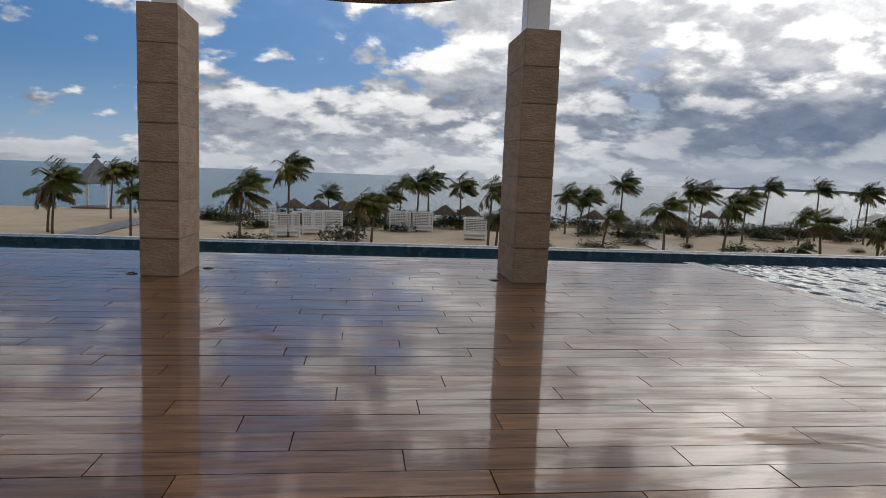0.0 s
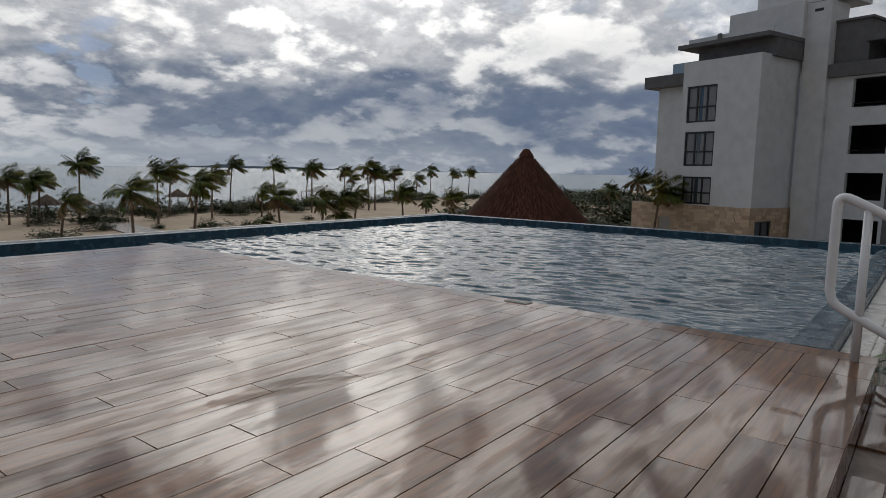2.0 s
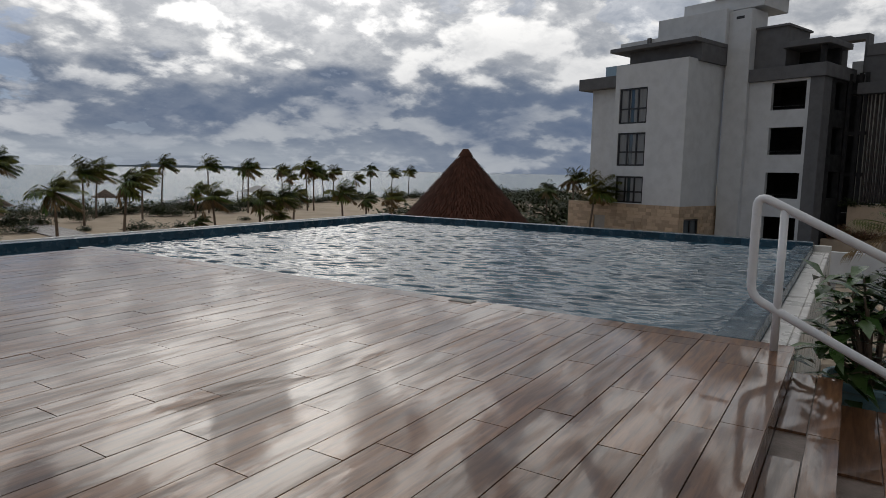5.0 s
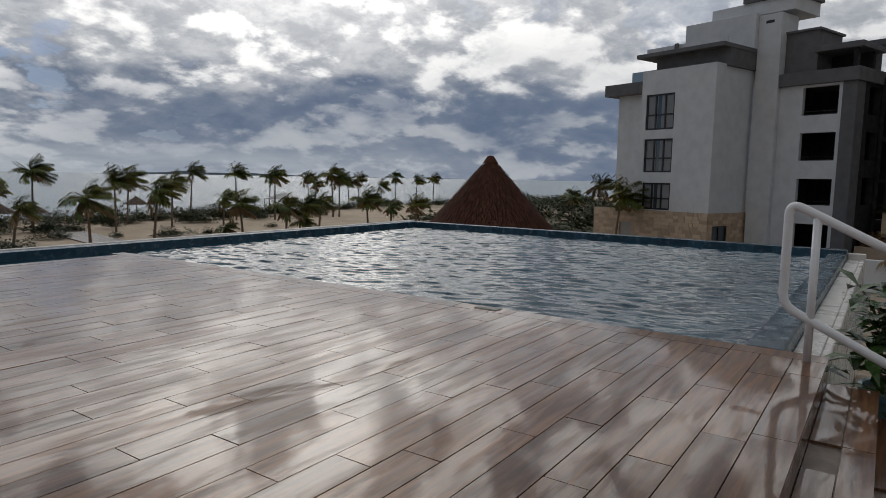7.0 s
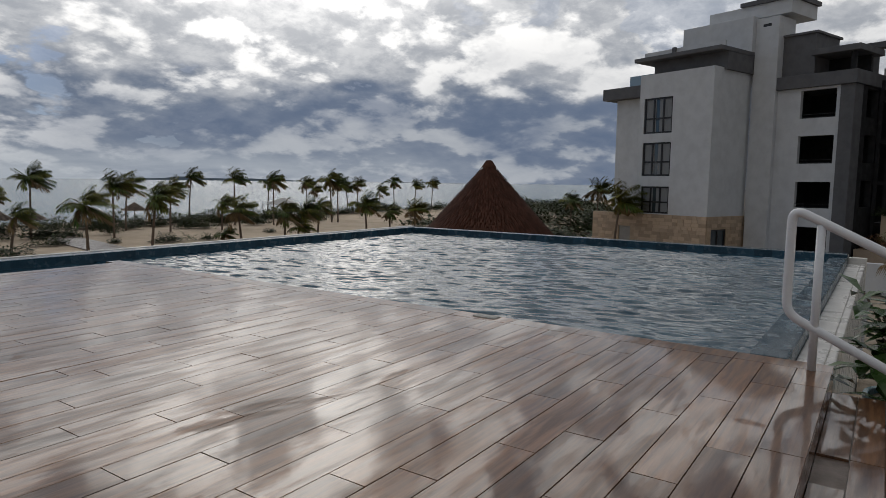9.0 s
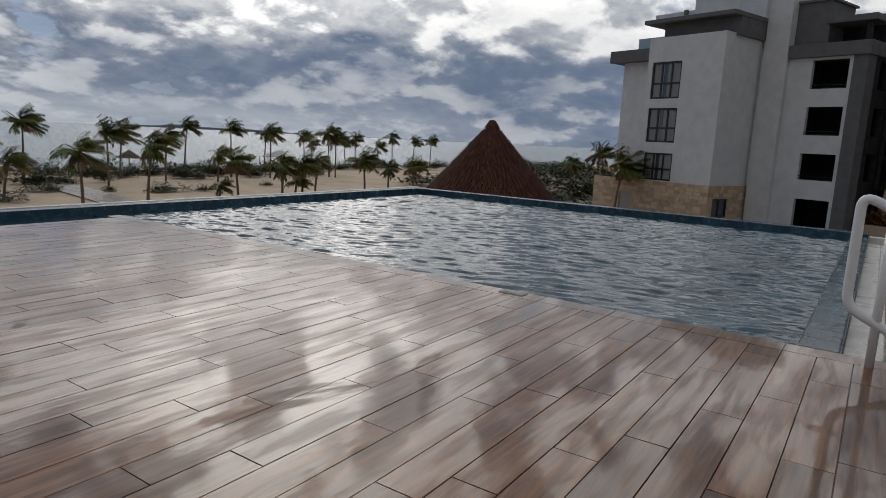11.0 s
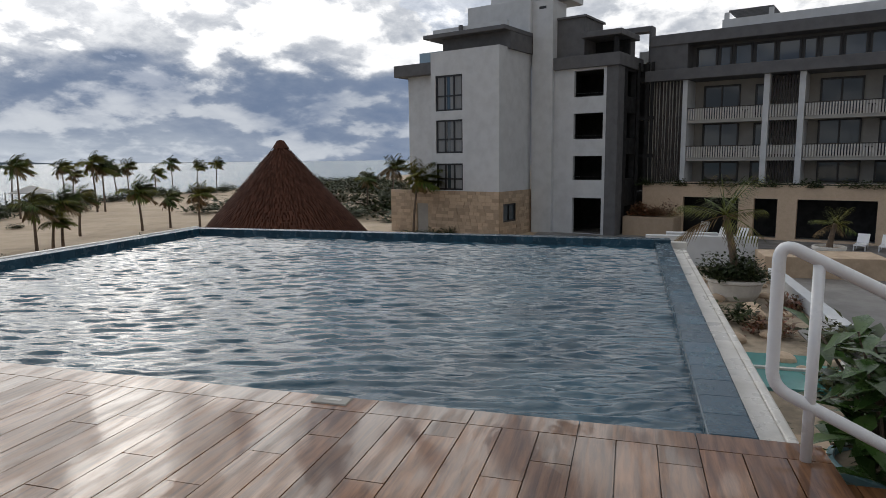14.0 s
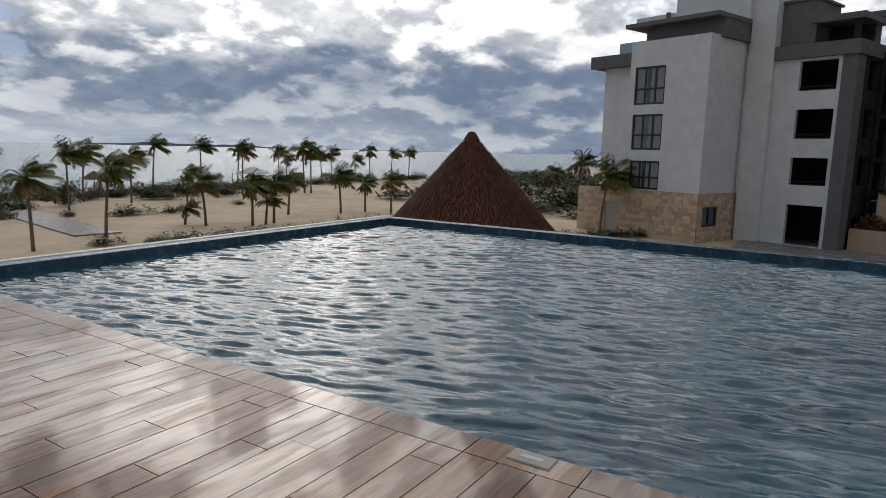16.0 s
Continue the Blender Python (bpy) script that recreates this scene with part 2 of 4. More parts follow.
# near-black: shade of side wall, loggias, doorways and stair gap is in the colour
DARK_SHELL = material("dark_shell_and_shade", (0.012, 0.012, 0.013), 0.8, 0.3, 2, 0.1)
BROWN_SLAT = material("dark_brown_slat", (0.035, 0.027, 0.023), 0.6, 0.3, 5, 0.1)
PALE_SLAT = material("pale_slat", (0.55, 0.53, 0.50), 0.6, 0.2, 5, 0.1)
CURTAIN = material("pale_curtain", (0.24, 0.25, 0.26), 0.9, 0.15, 6, 0.1, 20, (8, 8, 0.2))
PANE = glass("window_glass", (0.05, 0.065, 0.075))
BLUE_PANE = glass("blue_window_glass", (0.03, 0.06, 0.10))
RAIL_GLASS = glass("pale_balustrade_glass", (0.30, 0.38, 0.42))
SAND = material("sand", (0.56, 0.44, 0.31), 0.95, 0.25, 0.35, 0.5, 2.5, second=(0.42, 0.32, 0.22), stain=0.25)
SOIL = material("gravel_bed", (0.36, 0.29, 0.21), 0.95, 0.5, 3, 0.7, 14, stain=0.3)
PAVING = material("grey_paving", (0.22, 0.21, 0.20), 0.5, 0.3, 1.5, 0.1, 20, stain=0.3)
SEA = water("sea_water", (0.004, 0.075, 0.120), (0.008, 0.11, 0.150), 0.55, 1.0, (1.0, 1.6, 1), 0.22, 0.60, 1.9, specular=0.7)
THATCH = material("wet_thatch", (0.095, 0.040, 0.026), 0.9, 0.4, 3, 0.6, 26, (1, 1, 0.35), (0.058, 0.026, 0.017), random_vary=0.22, specular=0.15)
DRY_THATCH = material("dry_thatch", (0.17, 0.125, 0.095), 0.9, 0.4, 5, 0.7, 25, random_vary=0.25)
BARK = material("palm_bark", (0.17, 0.125, 0.09), 0.9, 0.4, 3, 0.6, 14, (1, 1, 4))
FROND = material("palm_frond", (0.050, 0.085, 0.016), 0.5, 0.4, 0.35, 0.05, 20, second=(0.23, 0.185, 0.028), random_vary=0.4, specular=0.2)
DRY_FROND = material("dry_frond", (0.19, 0.125, 0.055), 0.8, 0.4, 2, 0.1, 20, random_vary=0.3)
LEAF = material("glossy_leaf", (0.030, 0.066, 0.016), 0.28, 0.4, 6, 0.1, 30, second=(0.055, 0.088, 0.02), random_vary=0.35, specular=0.3)
SCRUB = material("scrub_leaf", (0.034, 0.050, 0.018), 0.6, 0.5, 0.4, 0.1, 20, second=(0.062, 0.066, 0.022), random_vary=0.4, specular=0.2)
RED_LEAF = material("red_leaf", (0.17, 0.050, 0.025), 0.5, 0.4, 5, 0.1, 20, second=(0.09, 0.10, 0.03), random_vary=0.4)
WOOD = material("weathered_wood", (0.21, 0.155, 0.11), 0.8, 0.35, 3, 0.3, 20, (1, 6, 1))
BOARDWALK = material("wet_boardwalk", (0.23, 0.185, 0.155), 0.35, 0.3, 2, 0.2, 16, stain=0.2)
BLUE_GLAZE = material("pale_blue_glaze", (0.19, 0.33, 0.37), 0.25, 0.3, 5, 0.05, 20)
TEAL_COVER = material("teal_pool_floor", (0.10, 0.30, 0.28), 0.15, 0.3, 2, 0.05, 20)
SHINGLE = material("grey_shingle", (0.20, 0.21, 0.23), 0.8, 0.3, 3, 0.4, 10)
# distance haze is painted into the coast's pale blue-grey colour
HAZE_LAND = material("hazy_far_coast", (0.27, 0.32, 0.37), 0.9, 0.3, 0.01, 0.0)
SCREED = material("sandstone_wall", (0.52, 0.39, 0.27), 0.8, 0.3, 2, 0.3, 15)


# ---- mesh helpers ----
class Shape:
    """Points and faces of one mesh."""

    def __init__(self):
        self.v, self.f = [], []

    def box(self, x0, x1, y0, y1, z0, z1, inset=0.0):
        i, e = len(self.v), inset
        self.v += [(x0, y0, z0), (x1, y0, z0), (x1, y1, z0), (x0, y1, z0), (x0 + e, y0 + e, z1), (x1 - e, y0 + e, z1), (x1 - e, y1 - e, z1), (x0 + e, y1 - e, z1)]
        self.f += [tuple(i + k for k in q) for q in ((3, 2, 1, 0), (4, 5, 6, 7), (0, 1, 5, 4), (1, 2, 6, 5), (2, 3, 7, 6), (3, 0, 4, 7))]
        return self

    def holed(self, s0, s1, z0, z1, k0, k1, holes, turned=False):
        """A wall of thickness k0 to k1 along s, with openings (s0, s1, z0, z1) cut through it."""
        ss = sorted({s0, s1, *(c for h in holes for c in h[:2] if s0 < c < s1)})
        zs = sorted({z0, z1, *(c for h in holes for c in h[2:4] if z0 < c < z1)})
        ni, nj, ids = len(ss) - 1, len(zs) - 1, {}

        def solid(i, j):
            if not (0 <= i < ni and 0 <= j < nj):
                return False
            a, c = (ss[i] + ss[i + 1]) / 2, (zs[j] + zs[j + 1]) / 2
            return not any(h[0] <= a <= h[1] and h[2] <= c <= h[3] for h in holes)

        def at(i, j, k):
            if (i, j, k) not in ids:
                ids[i, j, k] = len(self.v)
                depth = (k0, k1)[k]
                self.v.append((depth, ss[i], zs[j]) if turned else (ss[i], depth, zs[j]))
            return ids[i, j, k]

        for i in range(ni):
            for j in range(nj):
                if not solid(i, j):
                    continue
                for k in (0, 1):
                    self.f.append((at(i, j, k), at(i + 1, j, k), at(i + 1, j + 1, k), at(i, j + 1, k)))
                for di, dj, p, q in ((-1, 0, (0, 0), (0, 1)), (1, 0, (1, 0), (1, 1)), (0, -1, (0, 0), (1, 0)), (0, 1, (0, 1), (1, 1))):
                    if not solid(i + di, j + dj):
                        self.f.append((at(i + p[0], j + p[1], 0), at(i + q[0], j + q[1], 0), at(i + q[0], j + q[1], 1), at(i + p[0], j + p[1], 1)))
        return self

    def tube(self, points, radii, sides=10, cap=True):
        pts = [Vector(p) for p in points]
        if not isinstance(radii, (list, tuple)):
            radii = [radii] * len(pts)
        i0, prev = len(self.v), None
        for k, p in enumerate(pts):
            d = (pts[min(k + 1, len(pts) - 1)] - pts[max(k - 1, 0)]).normalized()
            if prev is None:
                prev = d.orthogonal().normalized()
            a = (prev - d * prev.dot(d)).normalized()
            prev, b = a, d.cross(a)
            for s in range(sides):
                t = 2 * math.pi * s / sides
                self.v.append(tuple(p + (a * math.cos(t) + b * math.sin(t)) * radii[k]))
        for k in range(len(pts) - 1):
            for s in range(sides):
                a, b = i0 + k * sides + s, i0 + k * sides + (s + 1) % sides
                self.f.append((a, b, b + sides, a + sides))
        if cap:
            self.f.append(tuple(i0 + s for s in reversed(range(sides))))
            self.f.append(tuple(i0 + (len(pts) - 1) * sides + s for s in range(sides)))
        return self

    def lathe(self, profile, sides=28, cx=0.0, cy=0.0):
        i0 = len(self.v)
        for r, z in profile:
            for s in range(sides):
                t = 2 * math.pi * s / sides
                self.v.append((cx + r * math.cos(t), cy + r * math.sin(t), z))
        for k in range(len(profile) - 1):
            for s in range(sides):
                a, b = i0 + k * sides + s, i0 + k * sides + (s + 1) % sides
                self.f.append((a, b, b + sides, a + sides))
        return self

    def leaf(self, base, way, length, width, droop=0.3, fold=0.15):
        """A pointed, folded, drooping blade."""
        base, way = Vector(base), Vector(way).normalized()
        side = way.cross(Vector((0, 0, 1)))
        side = side.normalized() if side.length > 0.01 else Vector((1, 0, 0))
        nrm = side.cross(way)
        i = len(self.v)
        mid = base + way * length * 0.5 - Vector((0, 0, droop * length * 0.18))
        tip = base + way * length - Vector((0, 0, droop * length * 0.7))
        for p in (base, mid + side * width / 2 + nrm * width * fold, mid, mid - side * width / 2 + nrm * width * fold, tip):
            self.v.append(tuple(p))
        self.f += [(i, i + 1, i + 2), (i, i + 2, i + 3), (i + 1, i + 4, i + 2), (i + 2, i + 4, i + 3)]
        return self

    def mesh(self, name, mat, smooth=False):
        me = bpy.data.meshes.new(name)
        me.from_pydata(self.v, [], self.f)
        me.materials.append(mat)
        if smooth:
            me.polygons.foreach_set("use_smooth", [True] * len(me.polygons))
        me.update()
        return me


def part(name, shape, mat, parent=None, label="", smooth=False, bevel=0.0):
    ob = new(name, shape.mesh(name, mat, smooth) if isinstance(shape, Shape) else shape)
    ob.parent = parent
    if label:
        tagged(ob, label)
    if bevel:
        b = ob.modifiers.new("bevel", "BEVEL")
        b.width, b.segments, b.limit_method = bevel, 2, "ANGLE"
    return ob


def thing(name, m, label, category, group="", kind=""):
    e = new(name)
    e.matrix_world = m
    return tagged(e, label, category, group, kind)


def setting(name, shape, mat, label, category, smooth=False, bevel=0.0):
    return tagged(part(name, shape, mat, None, "", smooth, bevel), label, category, kind="structure")


# ---- ground, sea and far coast ----
GROUND = -4.5
g = Shape()
shore = 92.0
for a, b, za, zb in ((-4500, shore - 8, GROUND, GROUND), (shore - 8, shore + 6, GROUND, -5.3), (shore + 6, shore + 60, -5.3, -9.0)):
    i = len(g.v)
    g.v += [(-4500, a, za), (4500, a, za), (4500, b, zb), (-4500, b, zb)]
    g.f.append((i, i + 1, i + 2, i + 3))
setting("ground", g, SAND, "pale beach sand reaching down to the sea", "ground")
g = Shape()
g.v = [(-4800, shore - 6, -5.0), (4800, shore - 6, -5.0), (4800, 4800, -5.0), (-4800, 4800, -5.0)]
g.f = [(0, 1, 2, 3)]
setting("water", g, SEA, "blue-green rippled sea up to the horizon", "sea")
g = Shape()
rng = random.Random(4)
xs = [1900 + 45 * k for k in range(64)]
for k, x in enumerate(xs):
    h = max(2.0, 17 * math.exp(-((k - 10) / 9) ** 2) + rng.uniform(3, 9) + (9 if k in (6, 7, 8, 14, 17) else 0)) * (0.75 - k / 110)
    y = 3550 - (x - 1900) * 0.62
    i = len(g.v)
    g.v += [(x, y, -6), (x, y, -6 + h), (x + 60, y + 130, -6 + h * 0.6), (x + 60, y + 130, -6)]
    if k:
        g.f += [(i - 4, i, i + 1, i - 3), (i - 3, i + 1, i + 2, i - 2), (i - 2, i + 2, i + 3, i - 1)]
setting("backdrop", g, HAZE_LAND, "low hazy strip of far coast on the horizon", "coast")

# ---- terrace: podium, pool shell, water ----
DX0, DX1, DY0, DY1 = -10.0, 5.76, 0.98, 9.80
PX1, PY0, PY1, WATER_Z, RIM_Z = 14.00, 1.52, 10.68, -0.085, 0.05
LEDGE_Z = -0.005
g = Shape()
g.box(DX0, DX1 - 0.012, DY0 + 0.012, DY1 - 0.012, -4.5, -0.014)
g.box(DX0, DX1 - 0.012, -4.0, DY0 + 0.012, -4.5, -0.36)
setting("floor", g, GROUT, "dark grout bed and podium under the deck", "floor")
g = Shape()
g.box(DX1 - 0.012, PX1, PY0, PY1, -4.5, -1.5).box(DX0, DX1 - 0.012, DY1 - 0.012, PY1, -4.5, -1.5)
setting("pool_floor", g, POOL_TILE, "blue tiled pool floor under the water", "pool")
pool_wall = thing("pool_wall", pose(0, 0, 0), "dark blue tiled infinity pool wall with a pale outer edge", "pool wall", kind="structure")
part("rim", Shape().box(DX0, PX1, PY1, PY1 + 0.25, -4.5, RIM_Z), POOL_TILE, pool_wall, bevel=0.012)
part("rim", Shape().box(PX1 - 0.25, PX1, PY0 - 0.26, PY1 - 0.001, -4.5, RIM_Z), POOL_TILE, pool_wall, bevel=0.012)
part("rim", Shape().box(DX1, PX1 - 0.251, PY0 - 0.26, PY0, -4.5, LEDGE_Z), POOL_TILE, pool_wall, bevel=0.012)
part("outer_edge", Shape().box(DX0, PX1 + 0.1, PY1 + 0.251, PY1 + 0.36, -4.5, RIM_Z + 0.012), WHITE_CONCRETE, pool_wall, "pale concrete outer edge", bevel=0.01)
part("outer_edge", Shape().box(PX1 + 0.001, PX1 + 0.1, PY0 - 0.26, PY1 + 0.25, -4.5, RIM_Z - 0.02), WHITE_CONCRETE, pool_wall, bevel=0.01)
tile_mesh = Shape().box(-0.148, 0.148, 0.0, 0.006, -0.072, 0.072, 0.0).mesh("tile", POOL_TILE)
top_mesh = Shape().box(-0.148, 0.148, -0.118, 0.118, 0.0, 0.005, 0.003).mesh("tile", POOL_TILE)
# overflow gutter beside the pool
gutter = thing("overflow_gutter", pose(0, 0, 0), "wet white concrete overflow gutter along the pool", "gutter", kind="structure")
part("channel", Shape().box(DX1 + 0.05, PX1, 1.07, PY0 - 0.261, -2.6, -0.13), WHITE_CONCRETE, gutter, bevel=0.01)
part("lip", Shape().box(DX1 + 0.05, PX1, 1.0, 1.069, -2.6, -0.125), WHITE_CONCRETE, gutter, bevel=0.015)
part("end_wall", Shape().box(PX1 + 0.001, PX1 + 0.14, 0.98, PY0 - 0.265, -2.6, -0.02), WHITE_CONCRETE, gutter, bevel=0.015)

# water surface with real ripples
nx, ny = 560, 300
xs, ys = np.linspace(DX1 - 0.012, PX1 - 0.25, nx), np.linspace(PY0, PY1, ny)
X, Y = np.meshgrid(xs, ys, indexing="ij")
rs = np.random.RandomState(5)
Z = np.zeros_like(X)
for k in range(44):
    wl = 0.10 * (1.027 ** k)
    ang = radians(198) + rs.normal(0, 0.26)
    kx, ky = 2 * np.pi / wl * np.cos(ang), 2 * np.pi / wl * np.sin(ang)
    Z += 0.044 * wl / (2 * np.pi) * np.sin(kx * X + ky * Y + rs.uniform(0, 6.28) + 1.1 * np.sin(0.8 * X - 1.5 * Y + k))
g = Shape()
g.v = list(zip(X.ravel().tolist(), Y.ravel().tolist(), (WATER_Z + Z).ravel().tolist()))
g.f = [(i * ny + j, (i + 1) * ny + j, (i + 1) * ny + j + 1, i * ny + j + 1) for i in range(nx - 1) for j in range(ny - 1)]
setting("pool_water", g, POOL_WATER, "wind-rippled blue pool water level below the deck", "water", smooth=True)
nx, ny = 300, 34
xs, ys = np.linspace(DX0, DX1 - 0.012, nx), np.linspace(DY1 - 0.012, PY1, ny)
X, Y = np.meshgrid(xs, ys, indexing="ij")
Z = sum(0.0032 * np.sin((7 + k * 2.3) * (X * math.cos(k) * 0.6 + Y) + k * 1.7) for k in range(6))
g = Shape()
g.v = list(zip(X.ravel().tolist(), Y.ravel().tolist(), (WATER_Z + Z).ravel().tolist()))
g.f = [(i * ny + j, (i + 1) * ny + j, (i + 1) * ny + j + 1, i * ny + j + 1) for i in range(nx - 1) for j in range(ny - 1)]
setting("pool_water", g, POOL_WATER, "narrow rippled arm of the pool beyond the deck", "water", smooth=True)


# ---- columns ----
def column(x, y):
    c = thing("column", pose(x, y, 0), "square travertine block column with a white steel post on top", "column", "columns of the terrace")
    rng = random.Random(int(x * 10) + 50)
    for k in range(7):
        bm = bmesh.new()
        bmesh.ops.create_cube(bm, size=1.0)
        bmesh.ops.scale(bm, vec=(0.395, 0.84, 0.390), verts=bm.verts)
        bmesh.ops.bevel(bm, geom=bm.edges[:], offset=0.007, segments=2, affect="EDGES")
        bmesh.ops.translate(bm, vec=(0.2 + rng.uniform(-0.003, 0.003), 0.42 + rng.uniform(-0.003, 0.003), 0.198 + k * 0.396), verts=bm.verts)
        me = bpy.data.meshes.new("stone_block")
        bm.to_mesh(me)
        bm.free()
        me.materials.append(TRAVERTINE)
        part("stone_block", me, TRAVERTINE, c)
    part("core", Shape().box(0.008, 0.392, 0.006, 0.834, 0.0, 2.765), GROUT, c)
    part("post", Shape().box(0.07, 0.33, 0.24, 0.50, 2.791, 4.2), WHITE_STEEL, c, "white square steel post", bevel=0.01)
    part("base_plate", Shape().box(0.04, 0.36, 0.21, 0.53, 2.766, 2.79), WHITE_STEEL, c, bevel=0.004)
    return c


for cx in (-1.600, 2.367):
    column(cx, 7.70)
for cx, cy in ((-1.73, 7.85), (-1.06, 8.35), (2.20, 7.9)):
    lamp = thing("ground_light", pose(cx, cy, 0), "small flush metal uplight set in the wet deck", "light", "uplights by the columns")
    part("ring", Shape().lathe([(0.035, 0.004), (0.035, 0.010), (0.055, 0.010), (0.06, 0.0)], 20), BLACK_METAL, lamp)
    part("lens", Shape().lathe([(0.0, 0.006), (0.035, 0.006)], 20), PANE, lamp)
canopy = thing("canopy", pose(0, 0, 0), "sagging brown canvas shade hung between the column posts", "canopy")
g = Shape()
for k in range(41):
    u = k / 40 * 2 - 1
    x, z = 0.49 + u * 1.97, 2.99 + 0.30 * u * u
    for y, e in ((7.80, 0.0), (7.80, 0.035), (8.06, 0.035), (8.06, 0.0)):
        g.v.append((x, y, z + e))
    if k:
        for j in range(4):
            g.f.append((4 * k - 4 + j, 4 * k + j, 4 * k + (j + 1) % 4, 4 * k - 4 + (j + 1) % 4))
part("sail", g, CANVAS, canopy, smooth=False)

# ---- steps and handrail ----
rail = thing("handrail", pose(0, 0, 0), "white painted tubular handrail beside the deck steps", "handrail")


def rounded(points, r=0.09, n=6):
    out = [Vector(points[0])]
    for a, b, c in zip(points, points[1:], points[2:]):
        a, b, c = Vector(a), Vector(b), Vector(c)
        p, q = b + (a - b).normalized() * r, b + (c - b).normalized() * r
        for k in range(n + 1):
            t = k / n
            out.append(p * (1 - t) ** 2 + b * 2 * t * (1 - t) + q * t * t)
    return out + [Vector(points[-1])]


RX = 5.56
SL = 0.5
part("tube", Shape().tube(rounded([(RX, -1.2, 1.06 - 2.47 * SL), (RX, 1.27, 1.06), (RX, 1.27, 0.36), (RX, -1.2, 0.36 - 2.47 * SL)]), 0.030, 14), WHITE_STEEL, rail, smooth=True)
part("post", Shape().tube([(RX, 1.10, 0.0), (RX, 1.10, 0.96)], 0.026, 14), WHITE_STEEL, rail, smooth=True)


# ---- white hotel block and the wing behind it ----
FACADE = pose(51.4, 16.9, 0, 0, 0, -109)
block = thing("hotel_building", FACADE, "white stucco hotel block with grey roof storey and stone base", "building")


def window(parent, s0, s1, z0, z1, k, cols=3, rows=2, curtain=True, side=False, pane=None):
    """A black framed window set in its opening; side: in a wall that faces along s."""
    def bx(g, a, b, c, d, e, f):
        return g.box(c, d, a, b, e, f) if side else g.box(a, b, c, d, e, f)
    f = -1 if side else 1
    win = part("window", bx(Shape(), s0, s1, k + f * 0.17, k + f * 0.19, z0, z1), pane or PANE, parent)
    g = Shape()
    for a in (s0, s1 - 0.13):
        bx(g, a, a + 0.13, k + f * 0.08, k + f * 0.165, z0, z1)
    for a in (z0, z1 - 0.13):
        bx(g, s0 + 0.13, s1 - 0.13, k + f * 0.08, k + f * 0.165, a, a + 0.13)
    part("window_frame", g, BLACK_METAL, win)
    for c in range(1, cols):
        a = s0 + (s1 - s0) * c / cols
        part("mullion", bx(Shape(), a - 0.06, a + 0.06, k + f * 0.09, k + f * 0.16, z0 + 0.13, z1 - 0.13), BLACK_METAL, win)
    for r in range(1, rows):
        a = z0 + (z1 - z0) * (0.42 if rows == 2 else r / rows)
        part("transom", bx(Shape(), s0 + 0.13, s1 - 0.13, k + f * 0.10, k + f * 0.155, a - 0.06, a + 0.06), BLACK_METAL, win)
    if curtain:
        n = 26
        for lo, hi in ((s0 + 0.12, s0 + (s1 - s0) * 0.40), (s0 + (s1 - s0) * 0.52, s1 - 0.12)):
            g = Shape()
            for q in range(n + 1):
                a = lo + (hi - lo) * q / n
                y = k + f * (0.155 + 0.006 * math.sin(q * 1.9))
                g.v += [(y, a, z0 + 0.1), (y, a, z1 - 0.1)] if side else [(a, y, z0 + 0.1), (a, y, z1 - 0.1)]
                if q:
                    g.f.append((2 * q - 2, 2 * q, 2 * q + 1, 2 * q - 1))
            part("curtain", g, CURTAIN, win, "pale gathered curtain")
    return win


WINS = [(0.08, 2.60, 5.14, 7.84), (0.08, 2.60, 1.89, 4.45), (0.08, 2.60, -0.98, 1.09)]
part("wall", Shape().holed(-0.35, 5.85, -1.05, 9.63, 0.0, 0.35, WINS), WHITE_STUCCO, block, "white stucco wall")
part("wall", Shape().box(5.55, 5.85, 0.351, 5.0, -1.05, 9.63), WHITE_STUCCO, block, "white stucco wall")
part("wall", Shape().box(-0.35, -0.05, 0.351, 9.0, -4.5, 9.63), WHITE_STUCCO, block)
part("roof", Shape().box(-0.05, 5.55, 0.351, 9.0, 9.2, 9.5), GREY_STUCCO, block)
for h in WINS:
    window(block, *h, 0.0)
for z in (-1.1, 1.3, 4.6, 8.0):
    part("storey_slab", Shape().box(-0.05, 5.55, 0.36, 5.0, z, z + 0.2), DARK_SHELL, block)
SIDE_WIN = (0.55, 2.6, -3.4, -2.0)
part("stone_base", Shape().holed(-4.6, 5.86, -4.5, -1.051, -0.05, 0.35, [(-1.95, -0.75, -4.5, -2.1)]), SCREED, block, "limestone clad base")
part("stone_base", Shape().holed(0.351, 5.0, -4.5, -1.051, 5.5, 5.90, [SIDE_WIN], turned=True), SCREED, block)
window(block, *SIDE_WIN, 5.90, 2, 1, False, True)
part("door", Shape().box(-1.95, -0.75, 0.1, 0.15, -4.5, -2.1), CREAM_STUCCO, block, "pale service door")
rng = random.Random(8)
stones = Shape()
for row in range(13):
    z = -4.48 + row * 0.263
    s = -4.6
    while s < 5.8:
        q = min(s + rng.uniform(0.3, 0.75), 5.88)
        if not (q > -2.0 and s < -0.7 and z < -2.1):
            stones.box(s + 0.012, q - 0.012, -0.05 - rng.uniform(0.02, 0.05), -0.049, z + 0.01, z + 0.25)
        s = q
    k = 0.0
    while k < 4.9:
        q = min(k + rng.uniform(0.3, 0.75), 4.99)
        if not (q > 0.5 and k < 2.65 and -3.66 < z < -2.0):
            stones.box(5.901, 5.90 + rng.uniform(0.02, 0.05), k + 0.012, q - 0.012, z + 0.01, z + 0.25)
        k = q
tagged(part("cladding", stones, CLADDING, block, "split limestone cladding"), kind="stuff")
